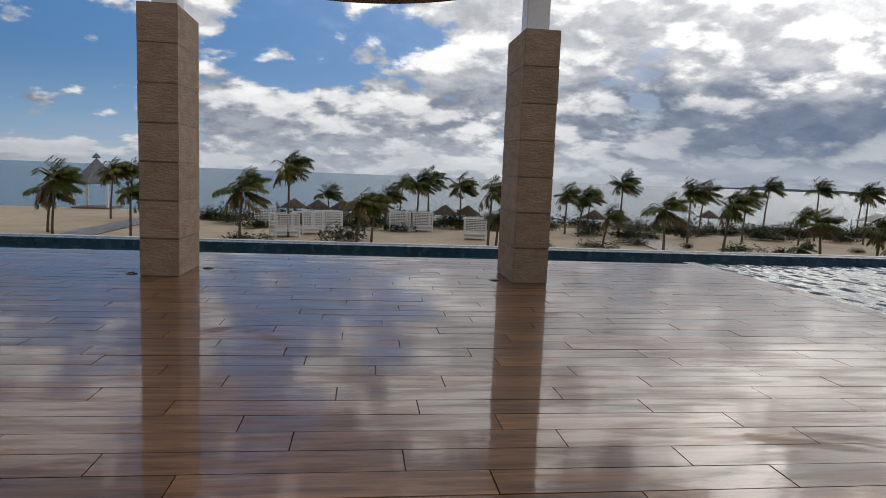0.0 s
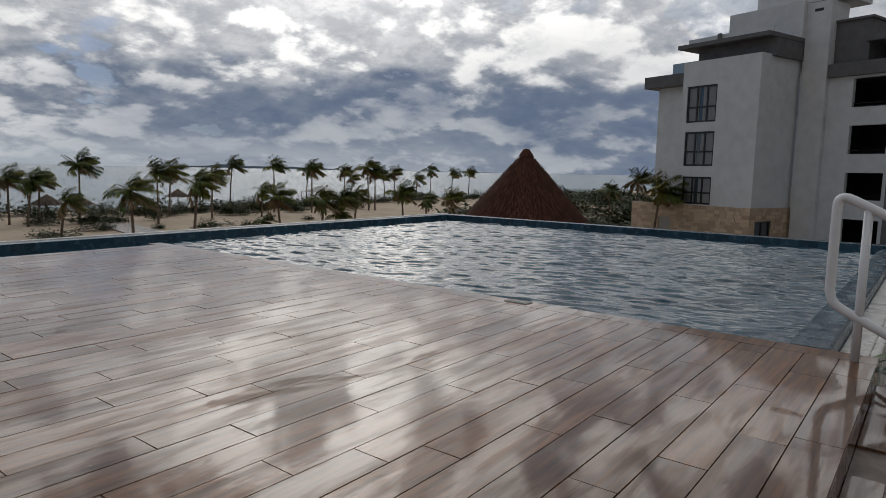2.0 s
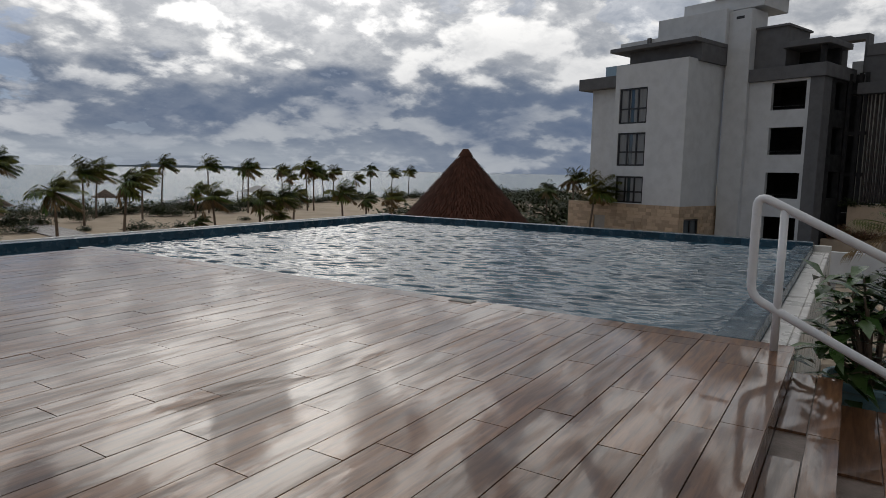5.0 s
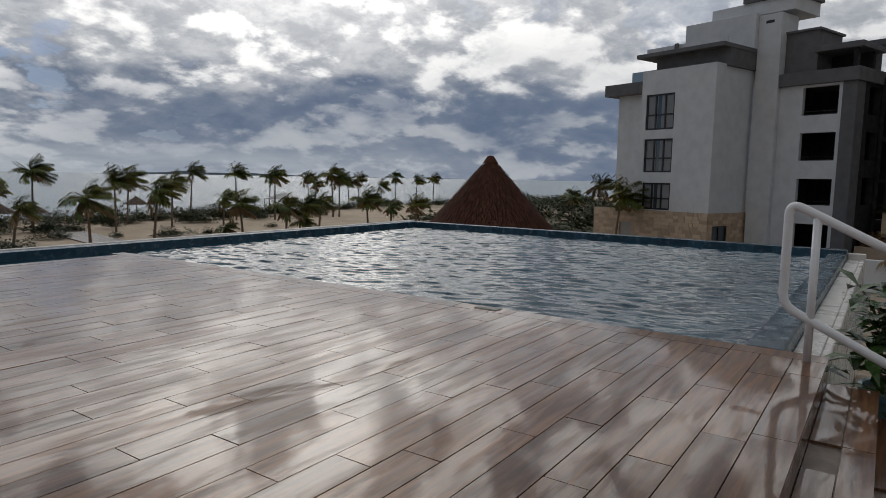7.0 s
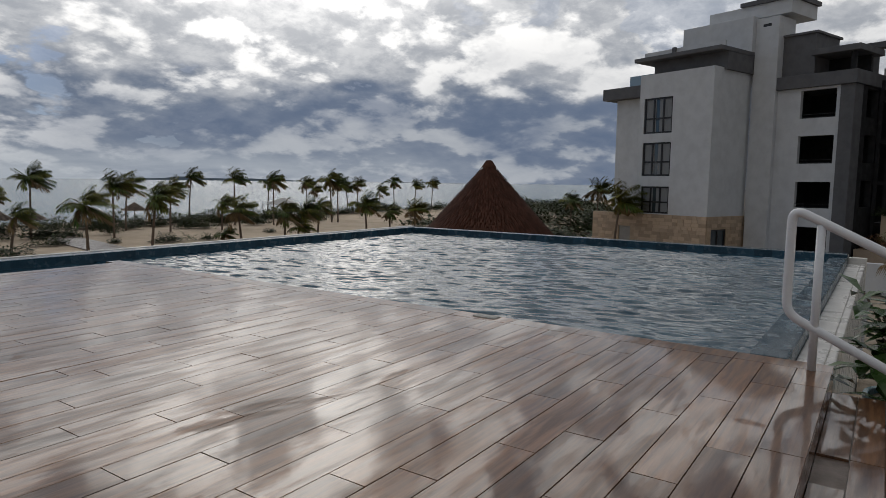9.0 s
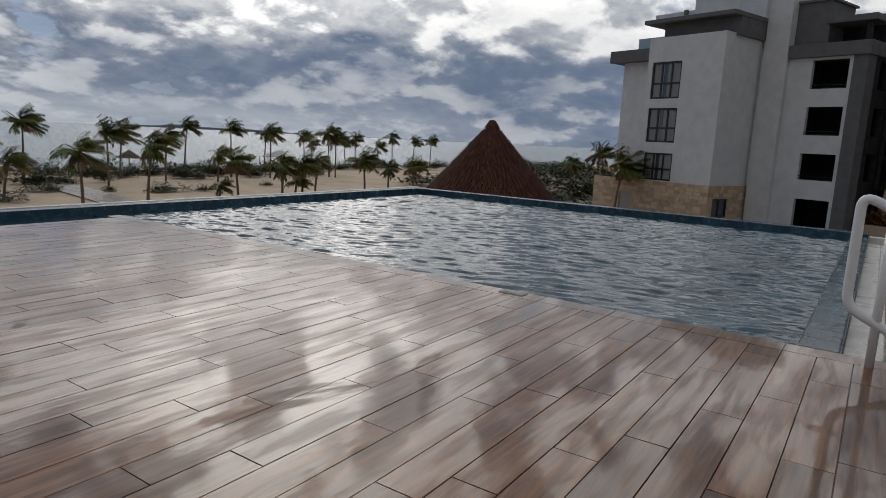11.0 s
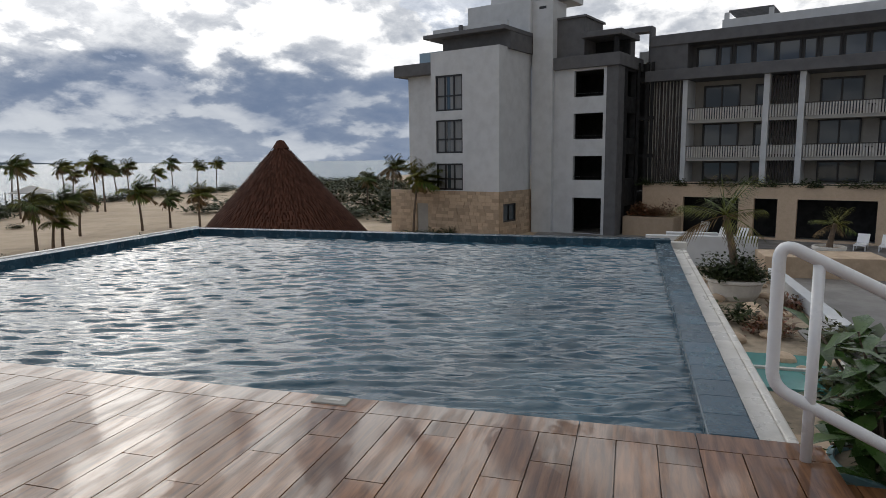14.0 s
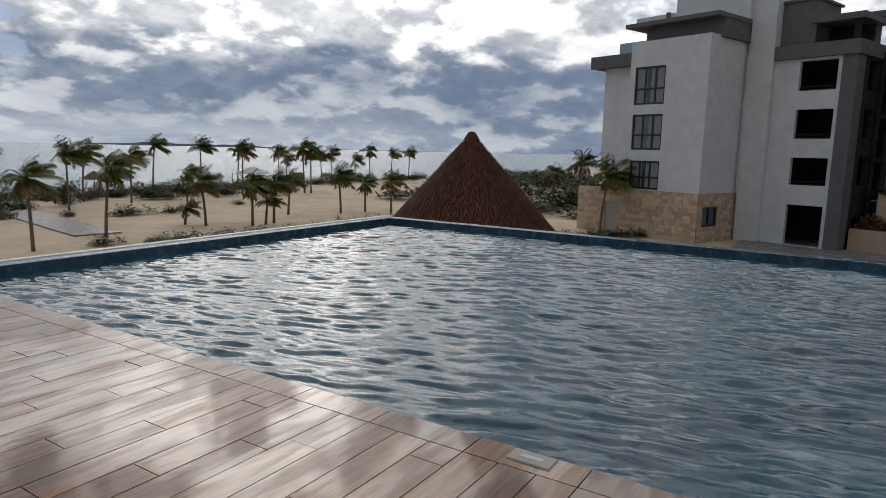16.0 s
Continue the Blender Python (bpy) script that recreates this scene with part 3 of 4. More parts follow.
# grey roof storey, its slab, the white stair tower
part("roof_storey", Shape().box(0.0, 6.1, 1.2, 9.0, 9.5, 10.75), GREY_STUCCO, block, "dark grey roof storey")
part("roof_slab", Shape().box(-1.2, 6.15, 0.2, 9.5, 10.75, 11.05), GREY_STUCCO, block, "dark grey roof slab", bevel=0.02)
part("parapet", Shape().box(-0.6, 6.1, 0.7, 0.9, 11.051, 11.45), WHITE_STUCCO, block)
part("roof_vent", Shape().box(2.0, 2.25, 0.45, 0.65, 11.051, 11.5), GREY_STUCCO, block)
part("tower", Shape().box(0.4, 6.15, 4.2, 9.0, 11.051, 13.6), WHITE_STUCCO, block, "white lift tower", bevel=0.02)
part("tower", Shape().box(2.0, 8.4, 5.2, 9.0, 13.601, 14.6), WHITE_STUCCO, block, bevel=0.02)
part("tower_cap", Shape().box(4.6, 8.6, 5.0, 9.2, 14.601, 14.9), GREY_STUCCO, block)
part("pilaster", Shape().box(5.86, 7.86, 5.001, 7.0, -4.5, 10.7).box(6.16, 7.86, 4.6, 5.0, -4.5, 13.4).box(6.16, 7.86, 5.0, 7.0, 10.7, 13.4), WHITE_STUCCO, block, "tall white pilaster", bevel=0.02)
part("slot", Shape().box(6.7, 7.3, 4.585, 4.6, 12.75, 12.95), BLACK_METAL, block)
OPEN = [(9.5, 11.85, 5.99, 7.93), (9.5, 11.85, 2.83, 4.77), (9.5, 11.85, -0.28, 1.56), (9.5, 11.85, -4.4, -1.63)]
part("wall", Shape().holed(7.861, 12.1, -4.5, 8.1, 5.0, 5.35, OPEN), WHITE_STUCCO, block, "white wall with open loggias")
part("edge_pilaster", Shape().box(12.101, 13.0, 4.9, 6.2, -4.5, 8.1), GREY_STUCCO, block, "grey corner pilaster", bevel=0.02)
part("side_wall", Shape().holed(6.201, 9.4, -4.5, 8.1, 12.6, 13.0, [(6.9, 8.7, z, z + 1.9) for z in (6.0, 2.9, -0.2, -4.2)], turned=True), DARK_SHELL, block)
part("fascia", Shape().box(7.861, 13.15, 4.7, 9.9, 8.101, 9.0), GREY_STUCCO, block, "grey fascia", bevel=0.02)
# loggia insides, their shade painted as near-black walls and floors
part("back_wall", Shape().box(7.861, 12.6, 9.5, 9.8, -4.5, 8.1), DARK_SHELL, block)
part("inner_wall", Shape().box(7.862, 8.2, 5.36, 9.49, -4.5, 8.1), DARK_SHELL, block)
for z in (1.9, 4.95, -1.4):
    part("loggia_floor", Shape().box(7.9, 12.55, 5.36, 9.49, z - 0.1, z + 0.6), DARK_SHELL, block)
for h in OPEN[:3]:
    part("loggia_rail", Shape().box(h[0], h[1], 5.12, 5.15, h[2] + 0.25, h[2] + 0.29), BLACK_METAL, block)
    part("loggia_rail", Shape().box(h[0], h[1], 5.12, 5.15, h[2] + 0.05, h[2] + 0.08), BLACK_METAL, block)
part("roof_storey", Shape().box(7.861, 10.1, 5.4, 9.0, 9.001, 11.9), GREY_STUCCO, block)
part("roof_slab", Shape().box(7.87, 10.25, 5.25, 9.2, 11.901, 12.05), GREY_STUCCO, block)
# near-black wall and post give the pavilion opening its shade by colour
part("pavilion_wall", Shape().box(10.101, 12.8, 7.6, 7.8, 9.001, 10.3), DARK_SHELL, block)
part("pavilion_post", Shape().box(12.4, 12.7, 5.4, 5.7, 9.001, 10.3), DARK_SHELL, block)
part("pavilion_roof", Shape().box(10.0, 13.1, 5.0, 9.0, 10.301, 10.7), GREY_STUCCO, block, bevel=0.02)
# set-back wing by the sea side
part("wing_wall", Shape().box(-4.95, -0.351, 3.0, 9.0, -1.0, 8.4), WHITE_STUCCO, block, "pale stucco wing")
part("wing_slab", Shape().box(-5.9, -0.351, 2.2, 9.5, 8.401, 9.35), GREY_STUCCO, block, "grey roof slab", bevel=0.02)
part("glass_balustrade", Shape().box(-3.4, -0.4, 2.6, 2.62, 9.351, 10.2), RAIL_GLASS, block, "clear glass balustrade")

# dark open stair frame between the two buildings
stair = thing("stair_tower", FACADE, "dark open concrete stair frame between two hotel buildings", "stair tower")
# back and side wall carry the gap's shade as near-black colour
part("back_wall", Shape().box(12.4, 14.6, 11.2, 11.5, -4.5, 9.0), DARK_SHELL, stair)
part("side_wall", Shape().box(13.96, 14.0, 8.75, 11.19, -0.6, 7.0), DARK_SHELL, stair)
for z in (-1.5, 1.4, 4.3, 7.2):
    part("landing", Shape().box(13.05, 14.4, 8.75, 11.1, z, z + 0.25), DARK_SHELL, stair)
for s in (13.1, 13.75, 14.15):
    part("post", Shape().box(s, s + 0.2, 8.72, 8.9, -4.5, 8.6), DARK_SHELL, stair)
part("head_frame", Shape().box(11.6, 13.9, 9.3, 10.3, 11.0, 11.4).box(11.6, 12.3, 9.3, 10.3, 8.7, 11.0).box(13.72, 13.9, 9.3, 10.3, 8.7, 11.0), GREY_STUCCO, stair, "grey frame round the stair head")
part("head_wall", Shape().box(12.8, 13.72, 9.9, 10.1, 8.7, 9.6), WHITE_STUCCO, stair)

# balcony wing
wing = thing("hotel_building", FACADE, "cream hotel wing with slatted balconies and grey roof storey", "building")
S0, S1 = 13.95, 46.0
part("roof_fascia", Shape().box(S0, S1, 9.0, 18.0, 9.75, 10.55), GREY_STUCCO, wing, "dark grey roof fascia", bevel=0.03)
part("roof_storey", Shape().box(S0, 16.7, 9.1, 17.0, 7.9, 9.75).box(16.701, S1, 10.6, 17.0, 7.9, 9.75), GREY_STUCCO, wing)
part("fascia", Shape().box(S0 - 0.2, S1, 8.5, 12.0, 7.1, 7.9), GREY_STUCCO, wing, "dark grey lower fascia", bevel=0.03)
part("roof_wall", Shape().box(18.6, S1, 11.0, 16.0, 10.551, 11.5), WHITE_STUCCO, wing)
for k in range(9):
    part("pergola_slat", Shape().box(19.0, 22.0, 11.2 + k * 0.45, 11.32 + k * 0.45, 12.0, 12.15), GREY_STUCCO, wing)
for s in (18.7, 21.7):
    part("pergola_post", Shape().box(s, s + 0.3, 11.1, 11.4, 11.501, 12.0), WHITE_STUCCO, wing)
part("wall", Shape().box(S0, S1, 11.2, 16.0, -0.6, 7.1), CREAM_STUCCO, wing, "cream stucco wall behind the balconies")
part("end_wall", Shape().box(S0, 14.35, 9.0, 11.19, -0.6, 7.1), CREAM_STUCCO, wing)
s = 17.0
while s < 44:
    for a, b in ((s, s + 1.5), (s + 1.6, s + 2.5), (s + 2.65, s + 3.9), (s + 4.0, s + 5.4)):
        window(wing, a, b, 8.0, 9.55, 10.4, 1, 1, False, pane=BLUE_PANE)
    s += 5.5
slat_v = Shape().box(-0.05, 0.05, -0.05, 0.05, 0.0, 7.55).mesh("screen_slat", BROWN_SLAT)
slat_w = Shape().box(-0.045, 0.045, -0.03, 0.03, 0.0, 0.84).mesh("rail_slat", PALE_SLAT)
slat_d = Shape().box(-0.045, 0.045, -0.03, 0.03, 0.0, 1.95).mesh("screen_slat", BROWN_SLAT)
part("pilaster", Shape().box(16.5, 16.85, 8.9, 11.19, -0.5, 7.1), WHITE_STUCCO, wing, "white pilaster", bevel=0.01)
part("screen_back", Shape().box(14.36, 16.49, 9.25, 9.3, -0.5, 7.1), PALE_SLAT, wing)
for k in range(13):
    ob = part("screen_slat", slat_v, BROWN_SLAT, wing)
    ob.matrix_basis = pose(14.45 + k * 0.165, 9.15, -0.45, 0, (k % 3 - 1) * 0.5, 0)
for bay in range(3):
    o = bay * 7.75
    for s in (22.0, 24.2):
        part("pilaster", Shape().box(s + o, s + o + 0.38, 8.9, 11.19, -0.5, 7.1), WHITE_STUCCO, wing, bevel=0.01)
    for z in (1.25, 4.05):
        part("balcony_slab", Shape().box(16.86 + o, 21.99 + o, 9.1, 11.19, z - 0.15, z + 0.1), CREAM_STUCCO, wing)
        part("balcony_slab", Shape().box(22.39 + o, 24.19 + o, 9.1, 11.19, z - 0.15, z + 0.1), CREAM_STUCCO, wing)
        part("top_rail", Shape().box(16.86 + o, 21.99 + o, 9.02, 9.12, z + 0.92, z + 0.98), BROWN_SLAT, wing)
        for q in range(30):
            ob = part("rail_slat", slat_w, PALE_SLAT, wing)
            ob.matrix_basis = pose(16.97 + o + q * 0.172, 9.07, z + 0.08)
        for q in range(10):
            ob = part("rail_slat", slat_w, PALE_SLAT, wing)
            ob.matrix_basis = pose(22.48 + o + q * 0.178, 9.07, z + 0.08)
        window(wing, 17.5 + o, 20.1 + o, z + 0.15, z + 2.7, 11.0, 2, 1, False)
        window(wing, 21.1 + o, 21.95 + o, z + 0.15, z + 2.6, 11.0, 1, 1, False)
        table = part("balcony_table", Shape().box(20.4 + o, 20.9 + o, 9.9, 10.4, z + 0.7, z + 0.76).box(20.6 + o, 20.7 + o, 10.1, 10.2, z + 0.1, z + 0.7), BLACK_METAL, wing)
    window(wing, 17.6 + o, 20.2 + o, -0.45, 1.05, 11.0, 2, 1, False)
    window(wing, 21.0 + o, 21.95 + o, -0.45, 1.05, 11.0, 1, 1, False)
    for z in (-0.4, 2.25, 5.05):
        for q in range(10):
            ob = part("screen_slat", slat_d, BROWN_SLAT, wing)
            ob.matrix_basis = pose(22.48 + o + q * 0.178, 9.5, z)
part("stone_base", Shape().holed(S0, S1, -4.5, -0.6, 8.2, 8.7, [(17.0, 20.9, -4.3, -1.55), (21.9, 23.4, -4.3, -1.55), (24.6, 29.2, -4.3, -1.55), (31.0, 35.0, -4.3, -1.55)]), CLADDING, wing, "limestone base with dark doorways")
# near-black backing puts shade behind the doorways
part("base_inside", Shape().box(S0, S1, 10.5, 10.8, -4.5, -0.7), DARK_SHELL, wing)
part("base_roof", Shape().box(S0, S1, 8.701, 10.8, -0.9, -0.6), DARK_SHELL, wing)


# ---- plants ----
def shrub_shape(seed, rx, ry, h, n, size, glossy=False):
    """A clump of many small leaves on short stems with an uneven outline."""
    rng = random.Random(seed)
    g = Shape()
    lumps = [(rng.uniform(-0.65, 0.65) * rx, rng.uniform(-0.65, 0.65) * ry, rng.uniform(0.35, 1.0) * h, rng.uniform(0.3, 0.55)) for _ in range(9)]
    for _ in range(n):
        lx, ly, lh, lr = rng.choice(lumps)
        t, u = rng.uniform(0, 6.28), math.sqrt(rng.random())
        x, y = lx + math.cos(t) * u * lr * rx, ly + math.sin(t) * u * lr * ry
        z = max(0.0, lh * (1 - u * u * 0.7) * rng.uniform(0.15, 1.0))
        a = rng.uniform(0, 6.28)
        g.leaf((x, y, z), (math.cos(a), math.sin(a), rng.uniform(-0.1, 1.2)), size * rng.uniform(0.6, 1.4), size * rng.uniform(0.3, 0.5), rng.uniform(0, 0.6))
    return g


SCRUBS = [shrub_shape(20 + k, 1.0, 1.0, 1.0, 520, 0.22).mesh("foliage", SCRUB) for k in range(4)]


def shrub(x, y, rx, ry, h, k, label="low wind-blown green beach scrub on the sand"):
    ob = new("shrub", SCRUBS[k % 4])
    ob.matrix_world = pose(x, y, GROUND, 0, 0, (k * 77) % 360) @ Matrix.Diagonal((rx, ry, h, 1))
    return tagged(ob, label, "shrub", "beach scrub")


def crown_shape(seed, fronds=19, blow=1.0, blade=0.065, sag=0.09):
    """Feathered fronds that the sea wind bends to one side; unit palm of 1 m crown radius."""
    rng = random.Random(seed)
    g, dry = Shape(), Shape()
    wind = Vector((0.8, -0.1, 0.05)) * blow
    for k in range(fronds):
        a = 2 * math.pi * (k * 0.618) + rng.uniform(-0.3, 0.3)
        rise = rng.choice((rng.uniform(-0.5, 0.5), rng.uniform(0.3, 2.8), rng.uniform(0.3, 2.8)))
        way = Vector((math.cos(a), math.sin(a), rise)).normalized()
        length = rng.uniform(0.75, 1.2)
        p, pts = Vector((0, 0, 0)), []
        tgt = dry if rise < 0.22 and rng.random() < 0.4 else g
        d = way.copy()
        for s in range(9):
            pts.append(p.copy())
            p = p + d * length / 8
            d = (d + wind * 0.23 + Vector((0, 0, -sag - 0.09 * rng.random()))).normalized()
        tgt.tube(pts, [0.018 * (1 - s / 9.5) for s in range(9)], 4, False)
        for s in range(1, 9):
            for half in (0.0, 0.5):
                if s == 8 and half:
                    continue
                q = pts[s] if not half else (pts[s] + pts[min(s + 1, 8)]) / 2
                along = (pts[min(s + 1, 8)] - pts[s - 1]).normalized()
                side = along.cross(Vector((0, 0, 1))).normalized()
                ll = 0.46 * length * math.sin(math.pi * min(1.0, (s + half) / 9 * 0.86 + 0.12)) ** 0.7 * rng.uniform(0.8, 1.15)
                for sg in (-1, 1):
                    v = (side * sg + along * 0.8 + Vector((0, 0, -0.30)) + wind * 0.7).normalized()
                    tgt.leaf(q, v, ll, blade, 0.6, 0.1)
    if not dry.v:
        dry.leaf((0, 0, 0), (0.3, 0.2, -1), 0.5, 0.05)
    return g.mesh("crown", FROND), dry.mesh("dry_fronds", DRY_FROND)


CROWNS = [crown_shape(60 + k, 30 + k % 3 * 5) for k in range(6)]
FEATHERY = crown_shape(71, 15, 0.2, 0.03, 0.03)


def palm(x, y, h, k, wide=1.0, base=GROUND, label="coconut palm with wind-bent green fronds on the sand", group="beach palms", crown=None):
    e = thing("palm_tree", pose(x, y, base), label, "palm tree", group)
    rng = random.Random(k * 13 + 1)
    h = h * 1.16
    r = min(1.7, 0.20 * h + 0.58) * wide * rng.uniform(0.9, 1.1)
    top = max(0.3, h - 0.70 * r)
    lx, ly = rng.uniform(-0.25, 0.5), rng.uniform(-0.3, 0.3)
    pts = [(lx * (t / 8) ** 1.7, ly * (t / 8) ** 1.5, top * t / 8 - 0.05) for t in range(9)]
    part("trunk", Shape().tube(pts, [0.115 - 0.006 * t for t in range(9)], 8), BARK, e, smooth=True)
    for me, nm in zip(crown or CROWNS[k % 6], ("crown", "dry_fronds")):
        ob = part(nm, me, FROND, e)
        ob.matrix_basis = pose(pts[-1][0], pts[-1][1], pts[-1][2], 0, 0, rng.uniform(-25, 25)) @ Matrix.Diagonal((r, r, r, 1))
    return e


PALMS = ((-23.2, 53.5, 4.9), (-24.2, 55.0, 4.0), (-25.0, 70.0, 5.3), (-23.8, 72.1, 5.2), (-20.7, 69.8, 5.5), (-17.2, 52.9, 3.9), (-19.6, 62.9, 2.6), (-9.0, 52.9, 4.7),
         (-5.6, 56.1, 6.2), (-3.0, 70.9, 3.8), (5.6, 87.5, 4.9), (6.1, 65.2, 5.2), (7.6, 69.1, 5.6), (0.2, 53.0, 3.8), (1.4, 53.3, 3.5), (2.9, 65.8, 4.0),
         (-12.9, 80.1, 4.9))
PALMS2 = ((11.4, 71.2, 5.1), (11.0, 52.7, 4.9), (11.8, 53.2, 3.1), (22.8, 64.6, 4.5), (25.2, 68.6, 4.3), (22.4, 67.8, 4.6), (27.4, 65.1, 5.9), (21.2, 53.5, 3.2),
          (20.2, 40.2, 4.4), (25.7, 42.6, 4.7), (33.0, 61.2, 5.3), (38.4, 68.9, 5.4), (40.8, 64.3, 5.0), (50.5, 75.4, 6.1), (33.2, 45.0, 1.7), (45.8, 62.2, 3.5))
PALMS3 = ((51.9, 67.9, 6.0), (33.7, 43.2, 3.7), (71.2, 84.7, 5.7), (55.5, 64.9, 5.8), (36.0, 40.7, 3.6), (79.1, 83.8, 5.6), (37.3, 40.7, 2.3), (82.0, 85.3, 4.4), (38.4, 41.0, 3.6),
          (43.8, 45.0, 3.5), (64.8, 63.8, 6.2), (65.5, 63.3, 5.7), (89.9, 84.3, 4.9), (91.6, 83.4, 5.5), (48.1, 42.6, 3.9), (97.8, 83.1, 4.5), (101.5, 82.5, 6.0), (50.8, 41.9, 3.0),
          (107.8, 82.1, 5.4), (51.5, 39.3, 3.4), (112.5, 81.1, 5.7))
for k, (px, py, ph) in enumerate(PALMS + PALMS2 + PALMS3):
    palm(px, py, ph, k, 1.25 if k in (0, 1, 7) else 1.0)
palm(49.5, 18.2, 4.9, 3, 1.2, label="short green palm against the stone hotel base", group="hotel palms")
palm(71.5, 28.2, 5.4, 4, 1.0, label="tall dark green palm behind the hotel", group="hotel palms")
palm(69.5, 30.5, 4.2, 1, 1.0, label="tall dark green palm behind the hotel", group="hotel palms")

SHRUBS = ((34.7, 54.1, 2.4, 1.5, 1.1), (-0.8, 54.5, 3.0, 2.0, 2.3), (-8.0, 52.0, 2.5, 1.2, 0.9), (30.5, 56.5, 1.2, 0.8, 0.7), (38.0, 53.0, 1.3, 0.9, 0.8), (26, 58, 2.2, 1.2, 1.2), (20.5, 52.5, 3.0, 1.2, 1.0),
          (47.5, 56.0, 1.0, 0.7, 0.7), (16.0, 53, 2.5, 1.0, 0.9))
for k, q in enumerate(SHRUBS):
    shrub(*q, k)
rng = random.Random(31)
for k in range(46):
    x = -14 + k * 2.9 + rng.uniform(-1, 1)
    shrub(x, 77.5 + rng.uniform(-4, 3) + max(0, x - 60) * 0.08, rng.uniform(2.2, 3.8), rng.uniform(1.6, 2.4), rng.uniform(1.3, 2.4), k, "dense dark green sea grape row along the beach")
for k in range(44):
    x = -16 + k * 1.9 + rng.uniform(-1.2, 1.2)
    shrub(x, 69 + rng.uniform(-5, 5) + max(0, x - 20) * 0.05, rng.uniform(1.4, 2.6), rng.uniform(1.0, 1.8), rng.uniform(1.1, 2.4), k, "dark green scrub between the beach palms")
for k in range(60):
    a = rng.random()
    x = 62 + a * 90 + rng.uniform(-8, 8)
    shrub(x, 30 + a * 40 + rng.uniform(-14, 16), rng.uniform(3, 5.5), rng.uniform(2.5, 4), rng.uniform(1.6, 3.2), k, "dense dark green coastal thicket")
for k in range(16):
    shrub(24.5 + k * 1.75 + rng.uniform(-.6, .6), 38.6 - k * 0.55 + (0 if k % 5 else 1), 1.2, 0.9, 0.8 + 0.3 * (k > 6), k, "low glossy green hedge below the pool wall")
for k in range(12):
    shrub(42.5 + k * 0.9, 22.0 - k * 0.7, 1.0, 0.8, 0.8, k, "low glossy green hedge beside the hotel path")


# ---- thatched roofs ----
def thatch_roof(name, x, y, apex, radius, drop, rows, tufts, mat, label, poles, base, group="", seed=1):
    e = thing(name, pose(x, y, base), label, "thatched hut", group)
    rng = random.Random(seed)
    top = apex - base
    core = Shape().lathe([(0.02, top), (0.12 * radius, top - 0.11 * drop), (0.5 * radius, top - 0.52 * drop), (radius * 0.97, top - drop), (radius * 0.9, top - drop - 0.08), (0.0, top - drop + 0.2)], 40)
    part("roof", core, mat, e, smooth=True)
    g = Shape()
    for r in range(rows):
        f = (r + 0.6) / rows
        rad, z = radius * f, top - drop * (f * 1.04 - 0.02)
        n = max(8, int(tufts * f))
        for k in range(n):
            t = 2 * math.pi * (k + rng.uniform(-0.4, 0.4)) / n
            d = Vector((math.cos(t), math.sin(t), 0))
            i = len(g.v)
            s = Vector((-math.sin(t), math.cos(t), 0)) * rng.uniform(0.55, 0.9) * 2 * math.pi * rad / n
            ln = drop / rows * rng.uniform(1.5, 2.3)
            p0 = d * (rad * 0.985) + Vector((0, 0, z + 0.03))
            p1 = p0 + (d * radius + Vector((0, 0, -drop))).normalized() * ln + d * rng.uniform(0.015, 0.055)
            for q in (p0 - s * 0.5, p0 + s * 0.5, p1 + s * rng.uniform(0.2, 0.6), p1 - s * rng.uniform(0.2, 0.6)):
                g.v.append(tuple(q))
            g.f.append((i, i + 1, i + 2, i + 3))
    part("thatch", g, mat, e, "layered palm thatch")
    if apex > 2:
        part("ridge_cap", Shape().lathe([(0.0, top + 0.14), (0.2, top + 0.1), (0.42, top - 0.22), (0.5, top - 0.36), (0.36, top - 0.34)], 16), THATCH, e, "bound ridge cap")
    for k in range(poles):
        t = 2 * math.pi * (k + 0.5) / poles if poles > 1 else 0
        rr = radius * 0.8 if poles > 1 else 0
        part("pole", Shape().tube([(rr * math.cos(t), rr * math.sin(t), 0), (rr * math.cos(t), rr * math.sin(t), top - drop + (0.3 if poles > 1 else 0.6))], 0.11 if poles > 1 else 0.07, 8), WOOD, e)
    return e


thatch_roof("palapa", 37.1, 22.3, 2.55, 5.75, 6.1, 34, 230, THATCH, "large conical palapa roof of wet brown thatch", 8, GROUND)
for k, (x, y) in enumerate(((-4.3, 73.1), (-1.6, 74.0), (0.4, 72.2), (2.2, 74.5), (9.6, 70.5), (-7.0, 74.0), (46.9, 82.0), (12.2, 71.0), (50.5, 82.5), (27.0, 71.5), (29.5, 70.5))):
    thatch_roof("beach_umbrella", x, y, GROUND + 2.6, 1.5, 1.0, 6, 40, DRY_THATCH, "round thatched beach umbrella on a wooden pole", 1, GROUND, "thatched umbrellas", k)


